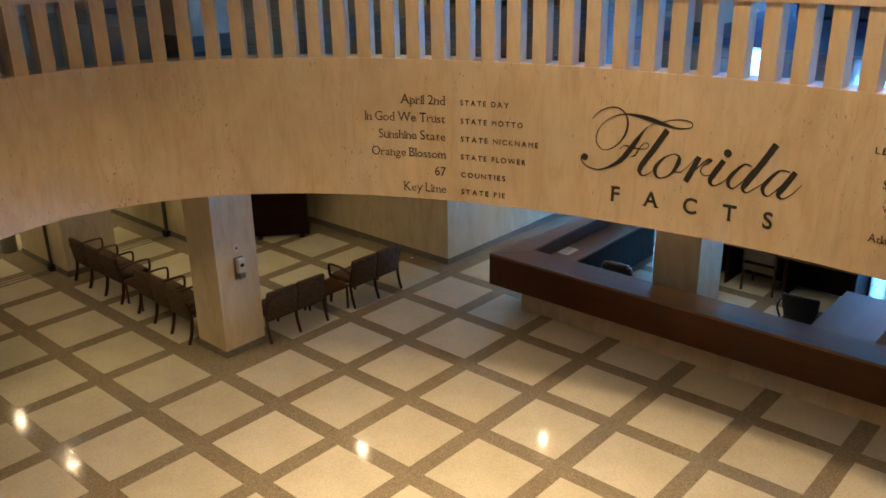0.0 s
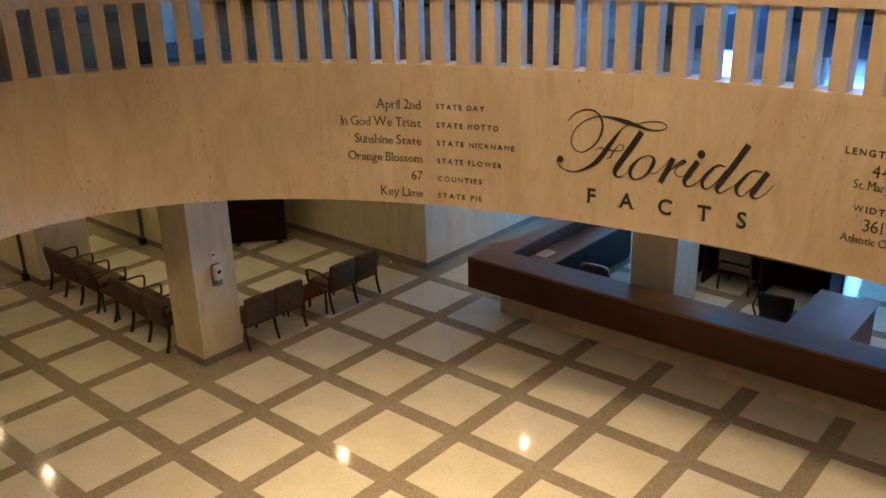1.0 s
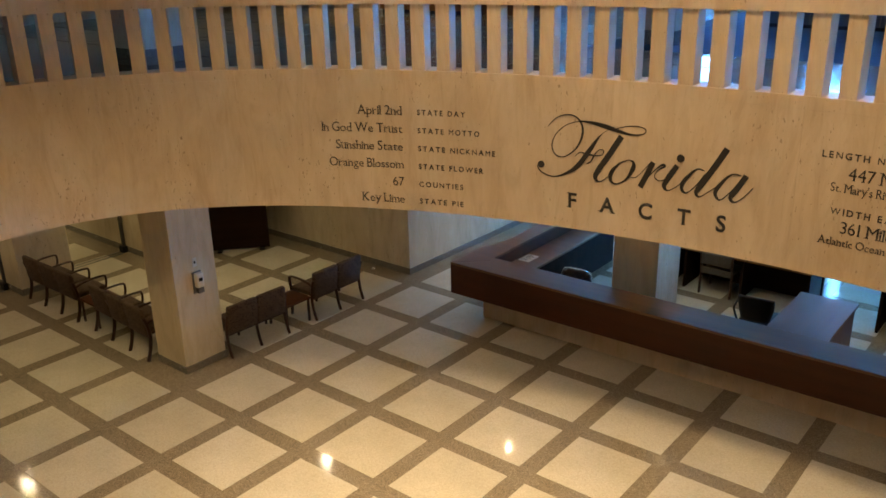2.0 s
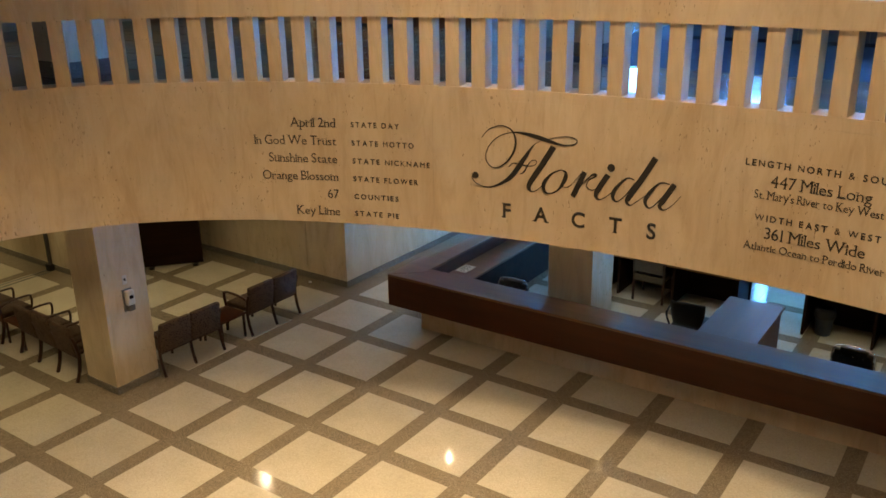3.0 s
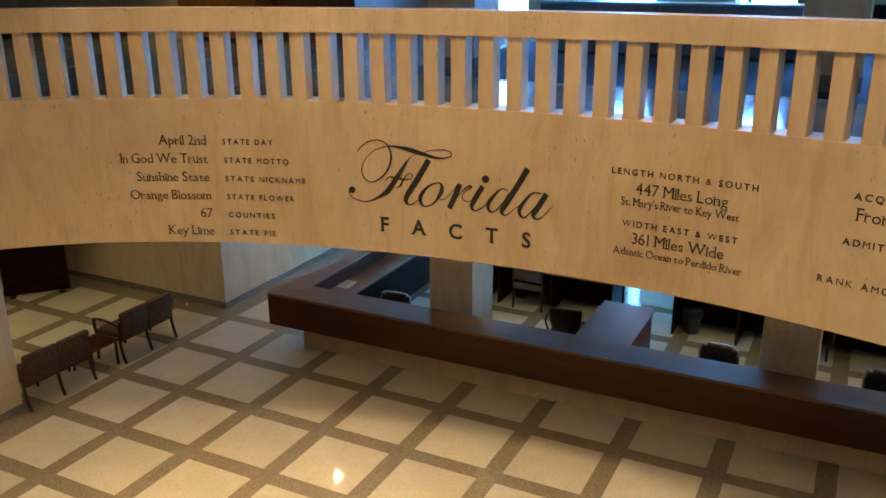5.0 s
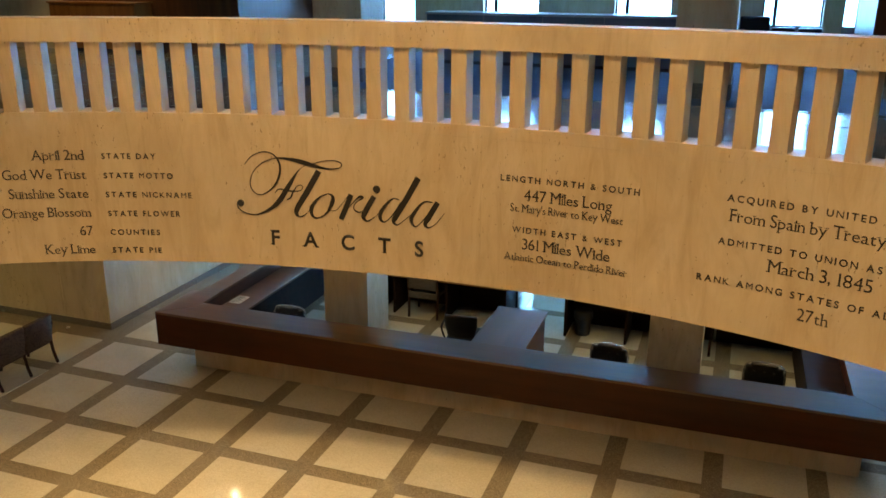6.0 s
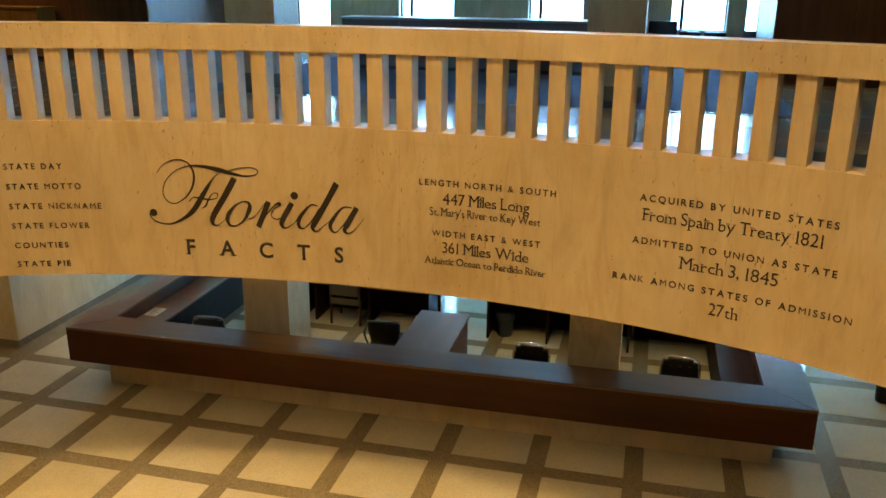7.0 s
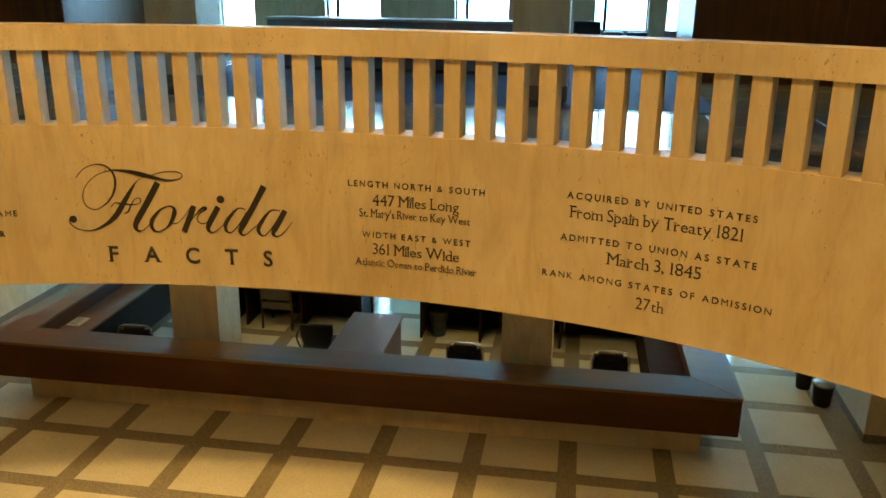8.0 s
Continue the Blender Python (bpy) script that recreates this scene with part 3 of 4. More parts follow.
# ---- chairs inside the island ----
def padded_chair(at):
    """A swivel chair with a tufted back in a chrome rim; it faces -y."""
    c = thing("office_chair", "black leather swivel chair with a tufted back and chrome rim", "chair", "office chairs", at)
    part("seat", cube(-0.25, 0.25, -0.5, -0.03, 0.42, 0.50, 0.03), LEATHER, c, smooth=True)
    bm = bmesh.new()
    box(bm, -0.262, 0.262, -0.04, 0.03, 0.47, 0.70, 0.03)
    box(bm, -0.245, 0.245, -0.038, 0.028, 0.60, 0.775, 0.032)
    box(bm, -0.18, 0.18, -0.036, 0.026, 0.62, 0.812, 0.03)
    back = part("backrest", bm, LEATHER, c, smooth=True)
    rim = smooth_path(((-0.272, 0, 0.48), (-0.276, 0, 0.66), (-0.252, 0, 0.765), (-0.185, 0, 0.812), (0, 0, 0.828), (0.185, 0, 0.812), (0.252, 0, 0.765), (0.276, 0, 0.66), (0.272, 0, 0.48)), 4)
    part("rim", tube(bmesh.new(), rim, 0.020, seg=8), CHROME, back, "polished chrome rim", True)
    for x in (-0.13, 0, 0.13):
        part("button", lathe(((0.012, 0), (0.014, 0.006), (0.006, 0.012)), 10, (x, -0.05, 0.70)), LEATHER, back)
    part("post", lathe(((0.03, 0.08), (0.03, 0.42)), 12, (0, -0.25, 0)), CHROME, c)
    for k in range(5):
        an = k * math.tau / 5
        tip = (0.28 * math.cos(an), -0.25 + 0.28 * math.sin(an), 0.06)
        foot = part("base_arm", tube(bmesh.new(), ((0, -0.25, 0.10), tip), 0.035), CHROME, c)
        part("castor", lathe(((0.012, 0), (0.026, 0.014), (0.026, 0.04), (0.012, 0.055)), 10, (tip[0], tip[1], 0)), BLACK, foot)
    return c


for x, y, turn in ((1.90, 4.18, 4), (6.97, 4.46, -4), (9.08, 4.56, -3)):
    padded_chair(pose(x, y, 0, 0, 0, turn))


def task_chair(at):
    c = thing("task_chair", "black task chair with curved back and loop arms", "chair", "office chairs", at)
    part("seat", cube(-0.25, 0.25, -0.50, -0.02, 0.42, 0.49, 0.03), BLACK, c, smooth=True)
    bm = bmesh.new()
    rows = []
    for i in range(9):
        z = 0.52 + i * 0.05
        half = 0.20 + 0.055 * math.sin(i / 8 * math.pi * 0.62)
        row = []
        for k in range(9):
            u = k / 4 - 1
            row.append(bm.verts.new((u * half, 0.06 - 0.05 * u * u + 0.05 * i / 8, z - (0.02 * u * u if i == 8 else 0))))
        rows.append(row)
    for r, s in zip(rows, rows[1:]):
        for k in range(8):
            bm.faces.new((r[k], r[k + 1], s[k + 1], s[k]))
    ext = bmesh.ops.extrude_face_region(bm, geom=list(bm.faces))
    bmesh.ops.translate(bm, vec=(0, 0.035, 0), verts=[v for v in ext["geom"] if isinstance(v, bmesh.types.BMVert)])
    bmesh.ops.recalc_face_normals(bm, faces=bm.faces)
    part("backrest", bm, BLACK, c, smooth=True)
    for sgn in (-1, 1):
        arm = smooth_path(((sgn * 0.27, -0.04, 0.44), (sgn * 0.335, -0.06, 0.60), (sgn * 0.335, -0.14, 0.66), (sgn * 0.335, -0.32, 0.66), (sgn * 0.335, -0.38, 0.60), (sgn * 0.27, -0.36, 0.44)), 4)
        part("arm", tube(bmesh.new(), arm, 0.032, seg=8), BLACK, c, smooth=True)
    part("post", lathe(((0.03, 0.08), (0.03, 0.42)), 12, (0, -0.25, 0)), BLACK, c)
    for k in range(5):
        an = k * math.tau / 5
        tip = (0.28 * math.cos(an), -0.25 + 0.28 * math.sin(an), 0.06)
        foot = part("base_arm", tube(bmesh.new(), ((0, -0.25, 0.10), tip), 0.035), BLACK, c)
        part("castor", lathe(((0.012, 0), (0.026, 0.014), (0.026, 0.04), (0.012, 0.055)), 10, (tip[0], tip[1], 0)), BLACK, foot)
    return c


task_chair(pose(4.66, 4.62, 0, 0, 0, 186))

side = thing("side_chair", "grey upholstered wooden side chair at the back desk", "chair")
for x in (3.12, 3.66):
    part("rear_leg", tube(bmesh.new(), ((x, 6.28, 0), (x, 6.30, 0.4), (x, 6.25, 0.76)), 0.034, 0.034), LEG_WOOD, side)
    part("front_leg", tube(bmesh.new(), ((x, 6.78, 0), (x, 6.76, 0.40)), 0.034, 0.034), LEG_WOOD, side)
part("seat", cube(3.13, 3.65, 6.30, 6.80, 0.38, 0.45, 0.02), FABRIC_GREY, side)
part("backrest", cube(3.13, 3.65, 6.23, 6.28, 0.56, 0.76, 0.018), FABRIC_GREY, side)
part("back_rail", cube(3.13, 3.65, 6.265, 6.29, 0.38, 0.50, 0.006), FABRIC_GREY, side)

# ---- small things ----
bin_ = thing("waste_bin", "dark blue waste bin with a loose liner", "bin")
part("body", lathe(((0.11, 0), (0.12, 0.01), (0.15, 0.36), (0.158, 0.37), (0.15, 0.375)), 24, (6.22, 6.58, 0)), BLUE_BAG, bin_, smooth=True)
part("liner", lathe(((0.162, 0.30), (0.168, 0.33), (0.164, 0.375), (0.15, 0.43), (0.11, 0.45)), 24, (6.22, 6.58, 0)), plain("clear_liner", (0.02, 0.022, 0.027), 0.4), bin_, "crumpled clear plastic liner")

sheet = thing("paper_sheet", "printed white sheet lying on the worktop", "paper")
part("page", cube(0.79, 1.0, 4.13, 4.46, 0.7515, 0.753), PAPER, sheet)
for k in range(9):
    part("text_bar", cube(0.82, 0.97 - 0.03 * (k % 3), 4.17 + k * 0.03, 4.182 + k * 0.03, 0.753, 0.7535), GREY_METAL, sheet)

disp = thing("soap_dispenser", "white hand sanitiser dispenser on the column", "dispenser")
part("back_plate", cube(-1.585, -1.570, -0.615, -0.465, 1.17, 1.50, 0.004), GREY_METAL, disp)
case = part("body", cube(-1.570, -1.485, -0.600, -0.480, 1.27, 1.49, 0.026), WHITE, disp, smooth=True)
part("window", cube(-1.486, -1.480, -0.570, -0.510, 1.37, 1.42, 0.002), BLACK, case)
part("nozzle", cube(-1.565, -1.490, -0.590, -0.490, 1.185, 1.268, 0.014), GREY_METAL, case, "grey drip nozzle")
plate = thing("wall_plate", "small white instruction plate on the column", "sign")
part("plate", cube(-1.585, -1.577, -0.580, -0.510, 1.57, 1.70, 0.003), WHITE, plate)
part("mark", cube(-1.577, -1.575, -0.560, -0.530, 1.62, 1.655), BLACK, plate)

screen = thing("partition_screen", "tall black-brown wooden screen standing by the wall", "screen", at=pose(-5.55, 2.50, 0, 0, 0, 49))
part("panel", cube(0, 1.14, 0, 0.06, 0.03, 2.5, 0.004), WOOD_DARK_SHADED, screen)
part("foot", cube(0.1, 0.2, -0.12, 0.18, 0, 0.03, 0.004), BLACK, screen)
part("foot", cube(0.94, 1.04, -0.12, 0.18, 0, 0.03, 0.004), BLACK, screen)

for y0, y1 in ((-1.0, -0.945), (1.41, 1.485)):
    ch = thing("shutter_channel", "dark steel shutter guide with a black foot", "channel", "shutter guides")
    part("guide", cube(-7.08, -7.05, y0, y1, 0.12, LOW, 0.003), FRAME_METAL, ch)
    part("foot", cube(-7.14, -6.99, y0 - 0.03, y1, 0, 0.13, 0.006), BLACK, ch)
track = thing("floor_track", "double steel shutter track set in the floor", "track")
for x in (-7.13, -7.0):
    part("rail", cube(x - 0.018, x + 0.018, -4.0, -1.03, -0.003, 0.004), FRAME_METAL, track)
    part("rail", cube(x - 0.018, x + 0.018, 0.07, 1.38, -0.003, 0.004), FRAME_METAL, track)

ash = thing("litter_bin", "grey cylindrical metal litter bin", "bin")
part("body", lathe(((0.15, 0), (0.155, 0.02), (0.155, 0.62), (0.14, 0.64)), 24, (-8.75, -1.05, 0)), GREY_METAL, ash, smooth=True)
part("rim", lathe(((0.16, 0.60), (0.165, 0.62), (0.16, 0.66), (0.10, 0.66)), 24, (-8.75, -1.05, 0)), BLACK, ash, smooth=True)
for x, y, r in ((12.20, 5.10, 0.145), (12.06, 5.62, 0.125)):
    rb = thing("litter_bin", "black round litter bin beside the wall", "bin", "litter bins by the east wall")
    part("body", lathe(((r * 0.8, 0), (r * 0.85, 0.02), (r, 0.32), (r + 0.008, 0.335), (r - 0.01, 0.345)), 24, (x, y, 0)), BLACK, rb, smooth=True)
    part("rim", lathe(((r + 0.002, 0.31), (r + 0.014, 0.325), (r + 0.006, 0.35)), 24, (x, y, 0)), GREY_METAL, rb, smooth=True)
drop = thing("floor_outlet", "small white outlet on the floor by the wall", "outlet")
part("cover", lathe(((0.03, 0), (0.03, 0.012), (0.015, 0.025)), 14, (-2.26, 3.75, 0)), WHITE, drop)

for k, (x, y) in enumerate(SOFFIT_LIGHTS):
    dl = thing("downlight", "round recessed downlight glowing warm in the soffit", "lamp", "downlights under the gallery")
    part("trim_ring", lathe(((0.09, 0), (0.105, -0.004), (0.105, -0.012), (0.07, -0.014)), 24, (x, y, SOFFIT - 0.002)), WHITE, dl)
    part("bulb", lathe(((0.005, -0.015), (0.036, -0.016), (0.036, -0.020), (0.005, -0.024)), 20, (x, y, SOFFIT - 0.002)), LAMP_GLOW, dl)
for x, y in FILL_LIGHTS:
    dl = thing("downlight", "unseen recessed downlight added in the soffit as fill light", "lamp", "deep downlights under the gallery")
    part("trim_ring", lathe(((0.08, 0), (0.095, -0.004), (0.095, -0.010), (0.075, -0.012)), 24, (x, y, SOFFIT - 0.002)), WHITE, dl)
for x, y in WELL_LIGHTS + POOL_FILLS + WALL_LIGHTS:
    dl = thing("downlight", "round recessed downlight assumed in the high ceiling, unseen", "lamp", "downlights over the well")
    part("trim_ring", lathe(((0.16, 0), (0.18, -0.006), (0.18, -0.018), (0.13, -0.02)), 24, (x, y, CEILING)), WHITE, dl)

# furniture on the gallery, by the windows
desk = thing("long_cabinet", "long low slate-blue cabinet standing in the gallery lounge", "cabinet")
part("top", cube(3.18, 7.32, 6.98, 7.62, 5.25, 5.29, 0.006), GREY_PANEL, desk)
part("front_panel", cube(3.2, 7.3, 7.0, 7.03, GALLERY + 0.07, 5.25), NAVY, desk)
part("toe_board", cube(3.25, 7.25, 7.05, 7.07, GALLERY + 0.012, GALLERY + 0.07), BLACK, desk)
for x in (3.2, 7.25):
    part("side_panel", cube(x, x + 0.05, 7.03, 7.6, GALLERY + 0.012, 5.25), NAVY, desk)
for x in (4.2, 5.2, 6.2):
    part("seam_strip", cube(x - 0.006, x + 0.006, 6.994, 7.0, GALLERY + 0.07, 5.25), GREY_METAL, desk)
press = thing("low_cabinet", "low wooden cabinet coloured as lit orange before the panelled wall", "cabinet")
part("body", cube(-4.36, -2.36, 6.50, 6.98, GALLERY + 0.08, 5.33, 0.004), WOOD_LIT, press)
part("top", cube(-4.39, -2.33, 6.47, 7.0, 5.33, 5.365, 0.006), WOOD_LIT, press)
part("toe_board", cube(-4.32, -2.40, 6.54, 6.96, GALLERY, GALLERY + 0.08), BLACK, press)
for k in range(4):
    part("door", cube(-4.34 + k * 0.495, -3.855 + k * 0.495, 6.482, 6.498, GALLERY + 0.1, 5.31, 0.003), WOOD_LIT, press)
seat = thing("armchair", "dark low armchair by the gallery window", "chair")
part("base", cube(8.2, 8.85, 9.4, 10.0, GALLERY + 0.02, GALLERY + 0.40, 0.03), BLACK, seat)
part("backrest", cube(8.2, 8.72, 9.88, 10.02, GALLERY + 0.40, 5.20, 0.04), BLACK, seat)
part("arm", cube(8.2, 8.30, 9.4, 9.9, GALLERY + 0.40, GALLERY + 0.55, 0.03), BLACK, seat)
for x in (8.85, 9.3):
    st = thing("stool", "low round dark stool by the gallery window", "stool", "stools by the window")
    part("seat", lathe(((0.17, 0.50), (0.20, 0.52), (0.20, 0.57), (0.17, 0.59)), 24, (x + 0.1, 9.9, GALLERY)), BLACK, st, smooth=True)
    part("stem", lathe(((0.16, 0), (0.16, 0.02), (0.03, 0.04), (0.03, 0.50)), 20, (x + 0.1, 9.9, GALLERY)), GREY_METAL, st)

# ---- lettering on the fascia ----


def on_face(s, z, out):
    p, _ = oval(theta(s), -out)
    return Vector((p.x, p.y, z))


GLYPHS = {}
# places of the serifs: part of the letter's width, and foot (0), head (1), lower-case head (2) or tail (3)
SERIFS = {
    "A": ".06 0 .94 0", "B": ".1 0 .1 1", "D": ".1 0 .1 1", "E": ".1 0 .1 1", "F": ".1 0 .1 1", "G": "", "I": ".5 0 .5 1",
    "K": ".1 0 .1 1 .9 0 .82 1", "L": ".1 0 .1 1", "M": ".02 0 .98 0 .0 1 1.0 1", "O": "", "P": ".1 0 .1 1", "R": ".1 0 .1 1 .9 0",
    "T": ".5 0", "W": ".05 1 .95 1", "i": ".5 0 .3 2", "l": ".5 0 .25 1", "n": ".12 0 .88 0 .05 2", "m": ".07 0 .5 0 .93 0 .04 2",
    "r": ".2 0 .1 2", "h": ".12 0 .88 0 .05 1", "d": ".92 0 .82 1", "k": ".12 0 .9 0 .05 1 .8 2", "p": ".12 3 .04 2", "y": ".06 2 .94 2",
    "u": ".05 2 .8 2 .95 0", "v": ".06 2 .94 2", "1": ".55 0", "4": ".7 0", "a": ".94 0", "g": "", "q": ".88 3", "b": ".05 1",
}
CAP, XH = 0.729, 0.546
BEARING = {"1": 0.075}


def glyph_mesh(ch, weight):
    """The flat mesh of one character of the built-in font, with the extent of its outline."""
    if (ch, weight) not in GLYPHS:
        cu = bpy.data.curves.new("glyphs", "FONT")
        cu.body, cu.size, cu.resolution_u, cu.offset = ch, 1.0, 4, weight
        ob = bpy.data.objects.new("glyphs", cu)
        scene.collection.objects.link(ob)
        me = bpy.data.meshes.new_from_object(ob.evaluated_get(bpy.context.evaluated_depsgraph_get()))
        bpy.data.objects.remove(ob)
        GLYPHS[ch, weight] = me
    return GLYPHS[ch, weight]


def low_case(y):
    """Lower-case proportions of an old-style face: a smaller body, longer risers."""
    if y <= 0:
        return y
    return y * 0.86 if y < XH else XH * 0.86 + (y - XH) * 1.36


def lettering(text, s0, s1, z, cap, gap=0.085, space=0.26, serif=True, weight=0.0):
    """A line of raised letters from s0 to s1 along the face, on the base line z; each character is a part."""
    sign = thing("lettering", "raised black words: " + text, "lettering", "facts on the gallery wall")
    glyphs = []
    pen = 0.0
    for ch in text:
        if ch == " ":
            pen += space
            continue
        me = glyph_mesh(ch, 0.0 if ch in "MWNK&" else weight)
        xs = [v.co.x for v in me.vertices]
        side = BEARING.get(ch, 0.0)
        pen += side
        glyphs.append((ch, me, pen - min(xs), min(xs), max(xs)))
        pen += max(xs) - min(xs) + gap + side
    k = (s1 - s0) / (pen - gap)
    for ch, me, x, lo, hi in glyphs:
        bm = bmesh.new()
        bm.from_mesh(me)
        top_y, low_y = max(v.co.y for v in bm.verts), min(v.co.y for v in bm.verts)
        if serif:
            spec = SERIFS.get(ch, "").split()
            for f, lev in zip(spec[::2], spec[1::2]):
                sx = lo + float(f) * (hi - lo)
                sy = (0.0, top_y, XH, low_y)[int(lev)]
                y0, y1 = (sy, sy + 0.04) if lev in "03" else (sy - 0.04, sy)
                w = 0.12 if ch.isupper() else 0.10
                bm.faces.new([bm.verts.new(q) for q in ((sx - w, y0, 0), (sx + w, y0, 0), (sx + w * 0.8, y1, 0), (sx - w * 0.8, y1, 0))])
        if ch.islower():
            for v in bm.verts:
                v.co.y = low_case(v.co.y)
        bmesh.ops.triangulate(bm, faces=bm.faces)
        ext = bmesh.ops.extrude_face_region(bm, geom=list(bm.faces))
        top = {v for v in ext["geom"] if isinstance(v, bmesh.types.BMVert)}
        for v in bm.verts:
            v.co = on_face(s0 + (v.co.x + x) * k, z + v.co.y * cap / CAP, 0.004 if v in top else 0.0005)
        bmesh.ops.recalc_face_normals(bm, faces=bm.faces)
        part("letter", bm, INK, sign)
    return sign


CAPS = dict(gap=0.27, space=0.50, serif=False, weight=0.013)
BODY = dict(gap=0.075, space=0.24, weight=-0.006)
R_EDGE, L_EDGE = -4.165, -3.967
for text, s0, z in (("April 2nd", -4.727, 3.897), ("In God We Trust", -5.194, 3.678), ("Sunshine State", -5.028, 3.458), ("Orange Blossom", -5.127, 3.237), ("67", -4.308, 3.013), ("Key Lime", -4.720, 2.795)):
    lettering(text, s0, R_EDGE, z, 0.122, **BODY)
for text, s1, z in (("STATE DAY", -3.363, 3.907), ("STATE MOTTO", -3.185, 3.685), ("STATE NICKNAME", -2.988, 3.464), ("STATE FLOWER", -3.140, 3.242), ("COUNTIES", -3.397, 3.019), ("STATE PIE", -3.397, 2.803)):
    lettering(text, L_EDGE, s1, z, 0.066, **CAPS)
lettering("FACTS", -2.076, -0.290, 2.956, 0.180, gap=1.20, weight=0.020)
for text, s0, s1, z, cap, spaced in (
        ("LENGTH NORTH & SOUTH", 0.562, 1.993, 3.887, 0.066, True), ("447 Miles Long", 0.820, 1.731, 3.698, 0.125, False), ("St. Mary's River to Key West", 0.677, 1.848, 3.573, 0.09, False),
        ("WIDTH EAST & WEST", 0.705, 1.855, 3.352, 0.066, True), ("361 Miles Wide", 0.816, 1.740, 3.176, 0.125, False), ("Atlantic Ocean to Perdido River", 0.627, 1.925, 3.048, 0.085, False),
        ("ACQUIRED BY UNITED STATES", 2.810, 4.530, 3.954, 0.066, True), ("From Spain by Treaty 1821", 2.853, 4.432, 3.769, 0.125, False),
        ("ADMITTED TO UNION AS STATE", 2.769, 4.570, 3.539, 0.066, True), ("March 3, 1845", 3.236, 4.103, 3.356, 0.125, False),
        ("RANK AMONG STATES OF ADMISSION", 2.604, 4.740, 3.157, 0.066, True), ("27th", 3.536, 3.795, 2.962, 0.125, False)):
    lettering(text, s0, s1, z, cap, **(CAPS if spaced else BODY))

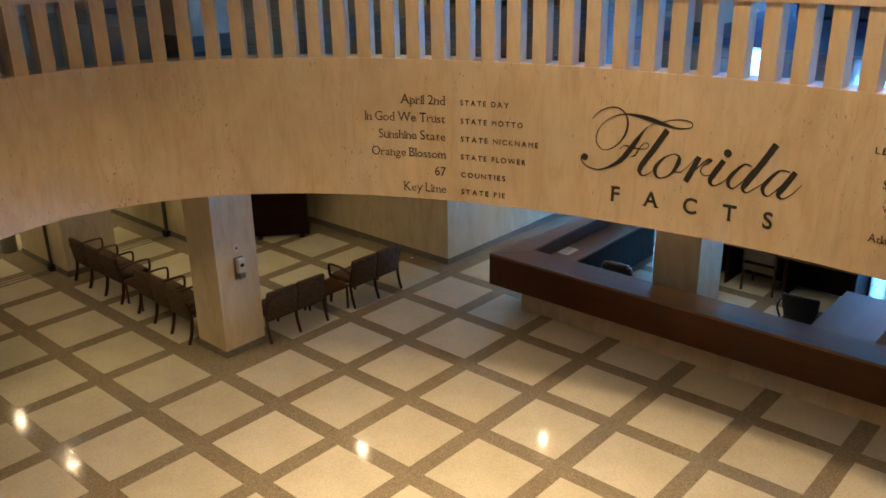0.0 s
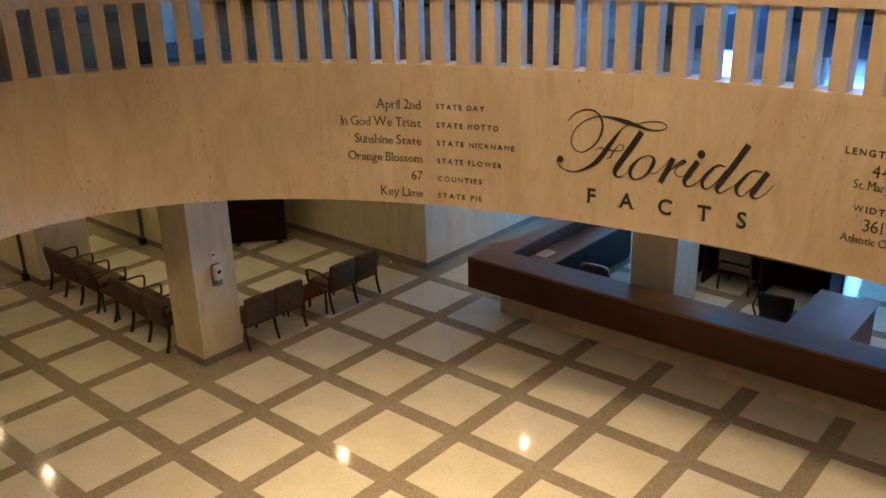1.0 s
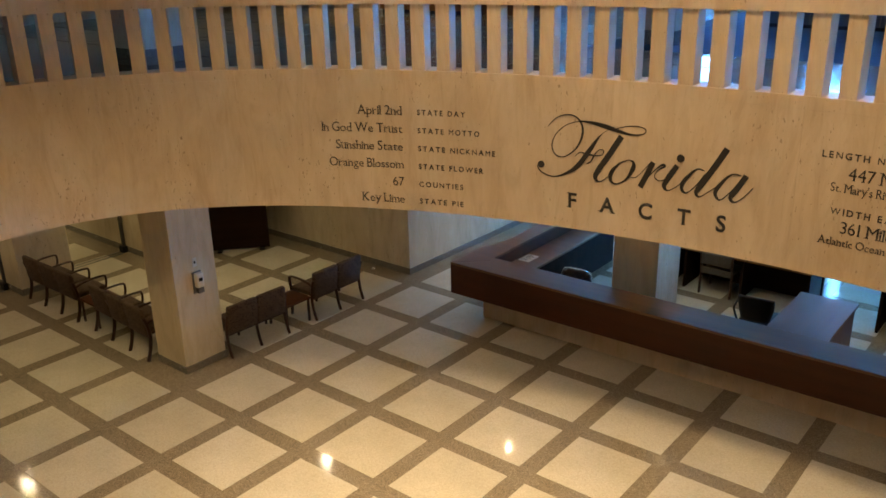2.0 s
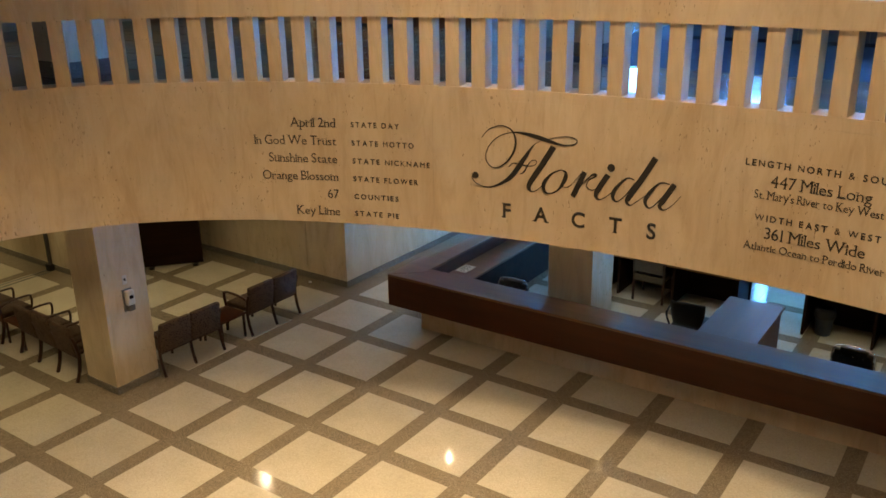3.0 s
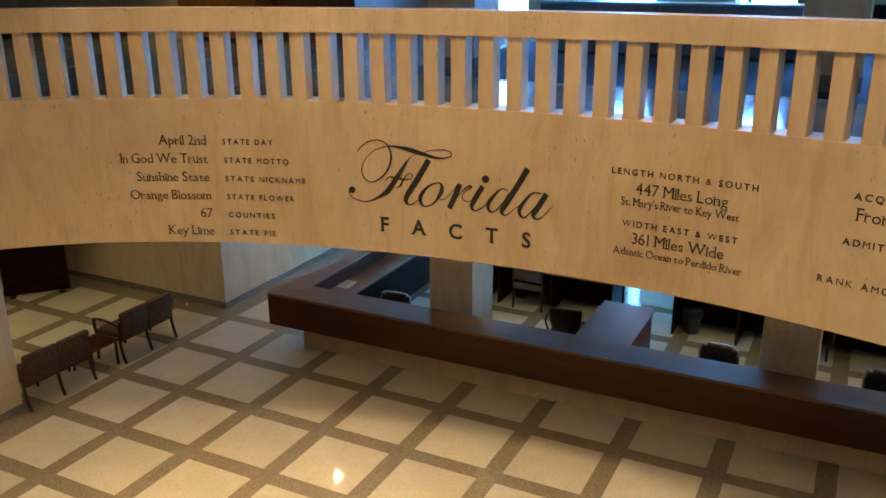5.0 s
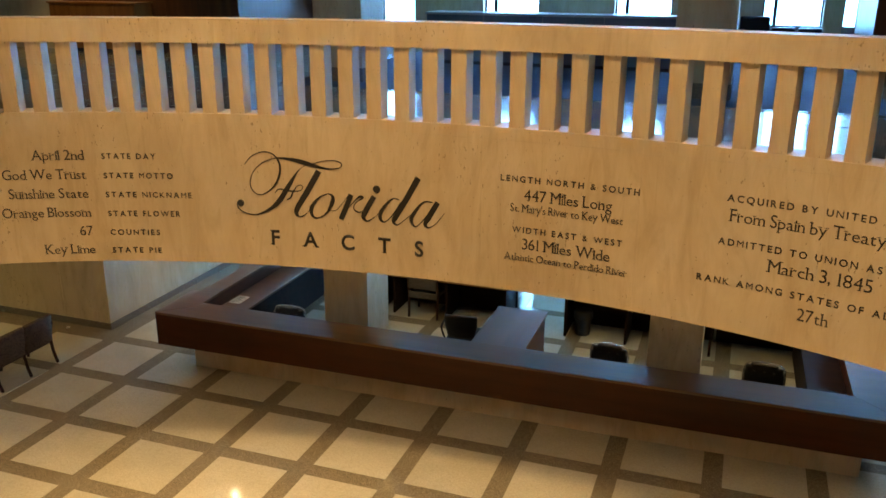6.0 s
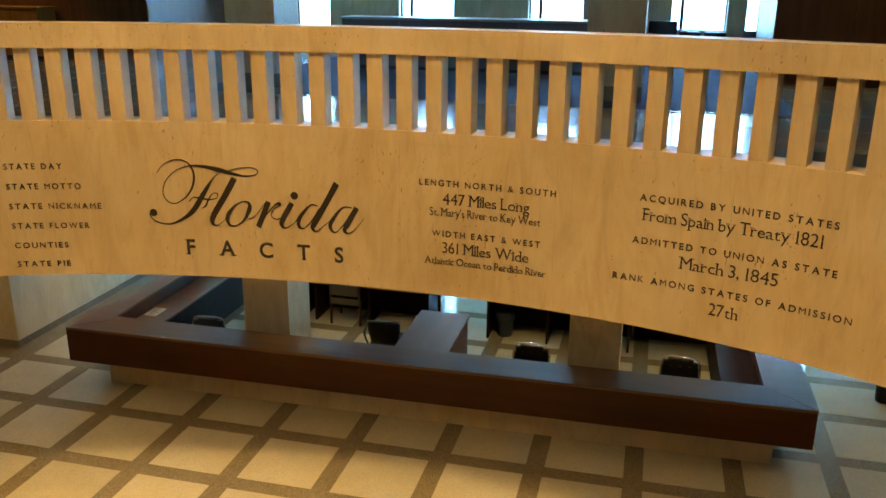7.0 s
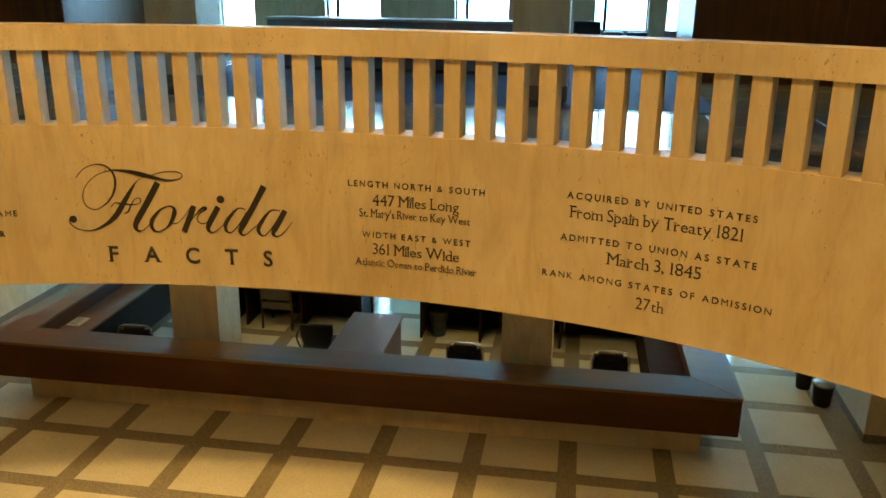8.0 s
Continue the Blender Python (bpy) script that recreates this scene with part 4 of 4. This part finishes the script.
# the large script word, drawn as pen strokes: (along the face, height, width of the pen)
STROKES = {
    "F_stem": ((-1.613, 3.905, 0.004), (-1.718, 3.833, 0.011), (-1.833, 3.665, 0.049), (-1.962, 3.472, 0.057), (-2.083, 3.369, 0.035), (-2.243, 3.300, 0.013), (-2.391, 3.324, 0.009), (-2.458, 3.393, 0.011), (-2.437, 3.445, 0.013)),
    "F_bar": ((-2.342, 3.875, 0.009), (-2.250, 3.974, 0.009), (-2.117, 4.023, 0.011), (-2.003, 3.997, 0.013), (-1.938, 3.898, 0.022), (-1.946, 3.765, 0.024), (-2.021, 3.630, 0.018), (-2.150, 3.539, 0.011), (-2.245, 3.557, 0.009), (-2.292, 3.652, 0.009), (-2.251, 3.786, 0.009), (-2.131, 3.902, 0.009), (-1.975, 3.957, 0.013), (-1.825, 3.954, 0.033), (-1.676, 3.927, 0.049), (-1.528, 3.891, 0.038), (-1.377, 3.865, 0.018), (-1.244, 3.885, 0.011), (-1.222, 3.934, 0.009), (-1.303, 3.961, 0.009), (-1.435, 3.948, 0.009), (-1.570, 3.906, 0.009), (-1.626, 3.890, 0.007)),
    "F_cross": ((-2.007, 3.562, 0.009), (-1.959, 3.608, 0.011), (-1.862, 3.597, 0.020), (-1.775, 3.591, 0.013), (-1.697, 3.610, 0.009), (-1.685, 3.659, 0.009), (-1.736, 3.659, 0.009), (-1.786, 3.598, 0.013), (-1.827, 3.518, 0.018), (-1.873, 3.490, 0.009)),
    "l": ((-1.485, 3.836, 0.066), (-1.620, 3.611, 0.066), (-1.737, 3.428, 0.062), (-1.767, 3.347, 0.049), (-1.734, 3.302, 0.018), (-1.670, 3.325, 0.009), (-1.572, 3.418, 0.007)),
    "o": ((-1.391, 3.587, 0.009), (-1.495, 3.533, 0.022), (-1.584, 3.418, 0.046), (-1.581, 3.327, 0.031), (-1.517, 3.300, 0.013), (-1.411, 3.364, 0.022), (-1.340, 3.491, 0.049), (-1.338, 3.565, 0.026), (-1.391, 3.587, 0.009)),
    "o_tail": ((-1.379, 3.399, 0.007), (-1.308, 3.400, 0.009), (-1.235, 3.470, 0.007), (-1.160, 3.569, 0.009), (-1.128, 3.584, 0.018)),
    "r": ((-1.118, 3.593, 0.057), (-1.154, 3.506, 0.060), (-1.245, 3.303, 0.060)),
    "r_ear": ((-1.185, 3.403, 0.009), (-1.074, 3.531, 0.013), (-1.015, 3.577, 0.026), (-0.987, 3.565, 0.022), (-1.065, 3.508, 0.009), (-1.093, 3.439, 0.009), (-1.040, 3.400, 0.011), (-0.970, 3.431, 0.007), (-0.908, 3.513, 0.007)),
    "i": ((-0.854, 3.591, 0.057), (-0.948, 3.432, 0.060), (-0.981, 3.347, 0.044), (-0.935, 3.307, 0.015), (-0.841, 3.367, 0.009), (-0.763, 3.454, 0.007)),
    "d_bowl": ((-0.562, 3.574, 0.011), (-0.647, 3.577, 0.018), (-0.768, 3.438, 0.044), (-0.786, 3.346, 0.035), (-0.732, 3.313, 0.013), (-0.636, 3.408, 0.013), (-0.548, 3.547, 0.011)),
    "d": ((-0.346, 3.833, 0.066), (-0.466, 3.618, 0.064), (-0.603, 3.387, 0.060), (-0.630, 3.322, 0.038), (-0.587, 3.291, 0.013), (-0.504, 3.356, 0.009), (-0.414, 3.435, 0.007)),
    "a_bowl": ((-0.182, 3.578, 0.011), (-0.290, 3.569, 0.020), (-0.410, 3.417, 0.044), (-0.426, 3.337, 0.035), (-0.372, 3.293, 0.013), (-0.277, 3.389, 0.013), (-0.168, 3.541, 0.011)),
    "a": ((-0.128, 3.583, 0.057), (-0.231, 3.402, 0.060), (-0.269, 3.326, 0.042), (-0.225, 3.293, 0.015), (-0.144, 3.350, 0.009), (-0.052, 3.467, 0.007)),
}


def pen_stroke(pts):
    bm = bmesh.new()
    path = smooth_path(pts, 8)
    rows = []
    for i, p in enumerate(path):
        d = path[min(i + 1, len(path) - 1)] - path[max(i - 1, 0)]
        d = Vector((d.x, d.y)).normalized()
        nx, nz, w = -d.y, d.x, max(p.z, 0.006) / 2
        rows.append([bm.verts.new(on_face(p.x + nx * w * sg, p.y + nz * w * sg, out)) for sg, out in ((-1, 0.001), (1, 0.001), (1, 0.005), (-1, 0.005))])
    for a, c in zip(rows, rows[1:]):
        for k in range(4):
            j = (k + 1) % 4
            bm.faces.new((a[k], a[j], c[j], c[k]))
    bm.faces.new(rows[0])
    bm.faces.new(rows[-1])
    bmesh.ops.recalc_face_normals(bm, faces=bm.faces)
    return bm


def face_dot(s, z, r):
    bm = bmesh.new()
    low = [bm.verts.new(on_face(s + r * math.cos(k * math.tau / 20), z + r * math.sin(k * math.tau / 20), 0.001)) for k in range(20)]
    high = [bm.verts.new(on_face(s + r * math.cos(k * math.tau / 20), z + r * math.sin(k * math.tau / 20), 0.0055)) for k in range(20)]
    bm.faces.new(low)
    bm.faces.new(high)
    for k in range(20):
        bm.faces.new((low[k], low[(k + 1) % 20], high[(k + 1) % 20], high[k]))
    bmesh.ops.recalc_face_normals(bm, faces=bm.faces)
    return bm


word = thing("lettering", "large black flowing script word: Florida", "lettering", "facts on the gallery wall")
for key, pts in STROKES.items():
    part("stroke", pen_stroke(pts), INK, word)
part("dot", face_dot(-2.418, 3.427, 0.040), INK, word)
part("dot", face_dot(-0.823, 3.673, 0.042), INK, word)

# ---- floor tiles, last ----
floor = bpy.data.objects["floor"]
solid = [(-2.33, -1.545, -0.94, -0.16), (-5.62, -1.46, 3.9, 13), (-16, -5.58, 1.46, 13), (-8.44, -6.44, -0.97, 0.09), (12.44, 18, 4.0, 13)]


def tile_mesh(w, d):
    return cube(-w / 2, w / 2, -d / 2, d / 2, -0.02, 0.0, 0.0)


tile_data = None
others = bmesh.new()
near = 0
for i in range(-11, 14):
    for j in range(-8, 10):
        x, y = (i + 0.5) * P, (j + 0.5) * P
        x0, x1, y0, y1 = x - TILE_W / 2, x + TILE_W / 2, y - TILE_W / 2, y + TILE_W / 2
        cut = False
        for a, c, e, f in solid:
            if x0 < c and x1 > a and y0 < f and y1 > e:
                if x > a and x < c and y > e and y < f:
                    cut = True
                    break
                # trim the tile back from the wall, leaving a dark border
                g = 0.13
                if x <= a: x1 = min(x1, a - g)
                elif x >= c: x0 = max(x0, c + g)
                elif y <= e: y1 = min(y1, e - g)
                elif y >= f: y0 = max(y0, f + g)
        if cut or x1 - x0 < 0.15 or y1 - y0 < 0.15:
            continue
        whole = x1 - x0 > TILE_W - 0.01 and y1 - y0 > TILE_W - 0.01
        if -8 < i < 11 and -6 < j < 8 and near < 290:
            near += 1
            if whole:
                if tile_data is None:
                    ob = link(tile_mesh(TILE_W, TILE_W), "tile", TILE)
                    tile_data = ob.data
                else:
                    ob = new("tile", tile_data)
            else:
                ob = link(tile_mesh(x1 - x0, y1 - y0), "tile", TILE)
            ob.parent = floor
            ob.location = ((x0 + x1) / 2, (y0 + y1) / 2, 0)
        else:
            box(others, x0, x1, y0, y1, -0.02, 0.0)
far = part("tile_field", others, TILE, floor)
tagged(far, kind="stuff")

# pale tiles of the gallery floor
upper_tiles = bmesh.new()
for i in range(-8, 10):
    for j in range(0, 9):
        x, y = (i + 0.5) * P, (j + 0.5) * P
        if all(((x + dx - CX) / (A + THICK + 0.15)) ** 2 + ((y + dy - CY) / (B + THICK + 0.15)) ** 2 > 1 for dx in (-0.49, 0.49) for dy in (-0.49, 0.49)):
            box(upper_tiles, x - 0.49, x + 0.49, y - 0.49, y + 0.49, GALLERY - 0.02, GALLERY)
tagged(part("tile_field", upper_tiles, TILE_UPPER, bpy.data.objects["gallery_floor"]), kind="stuff")
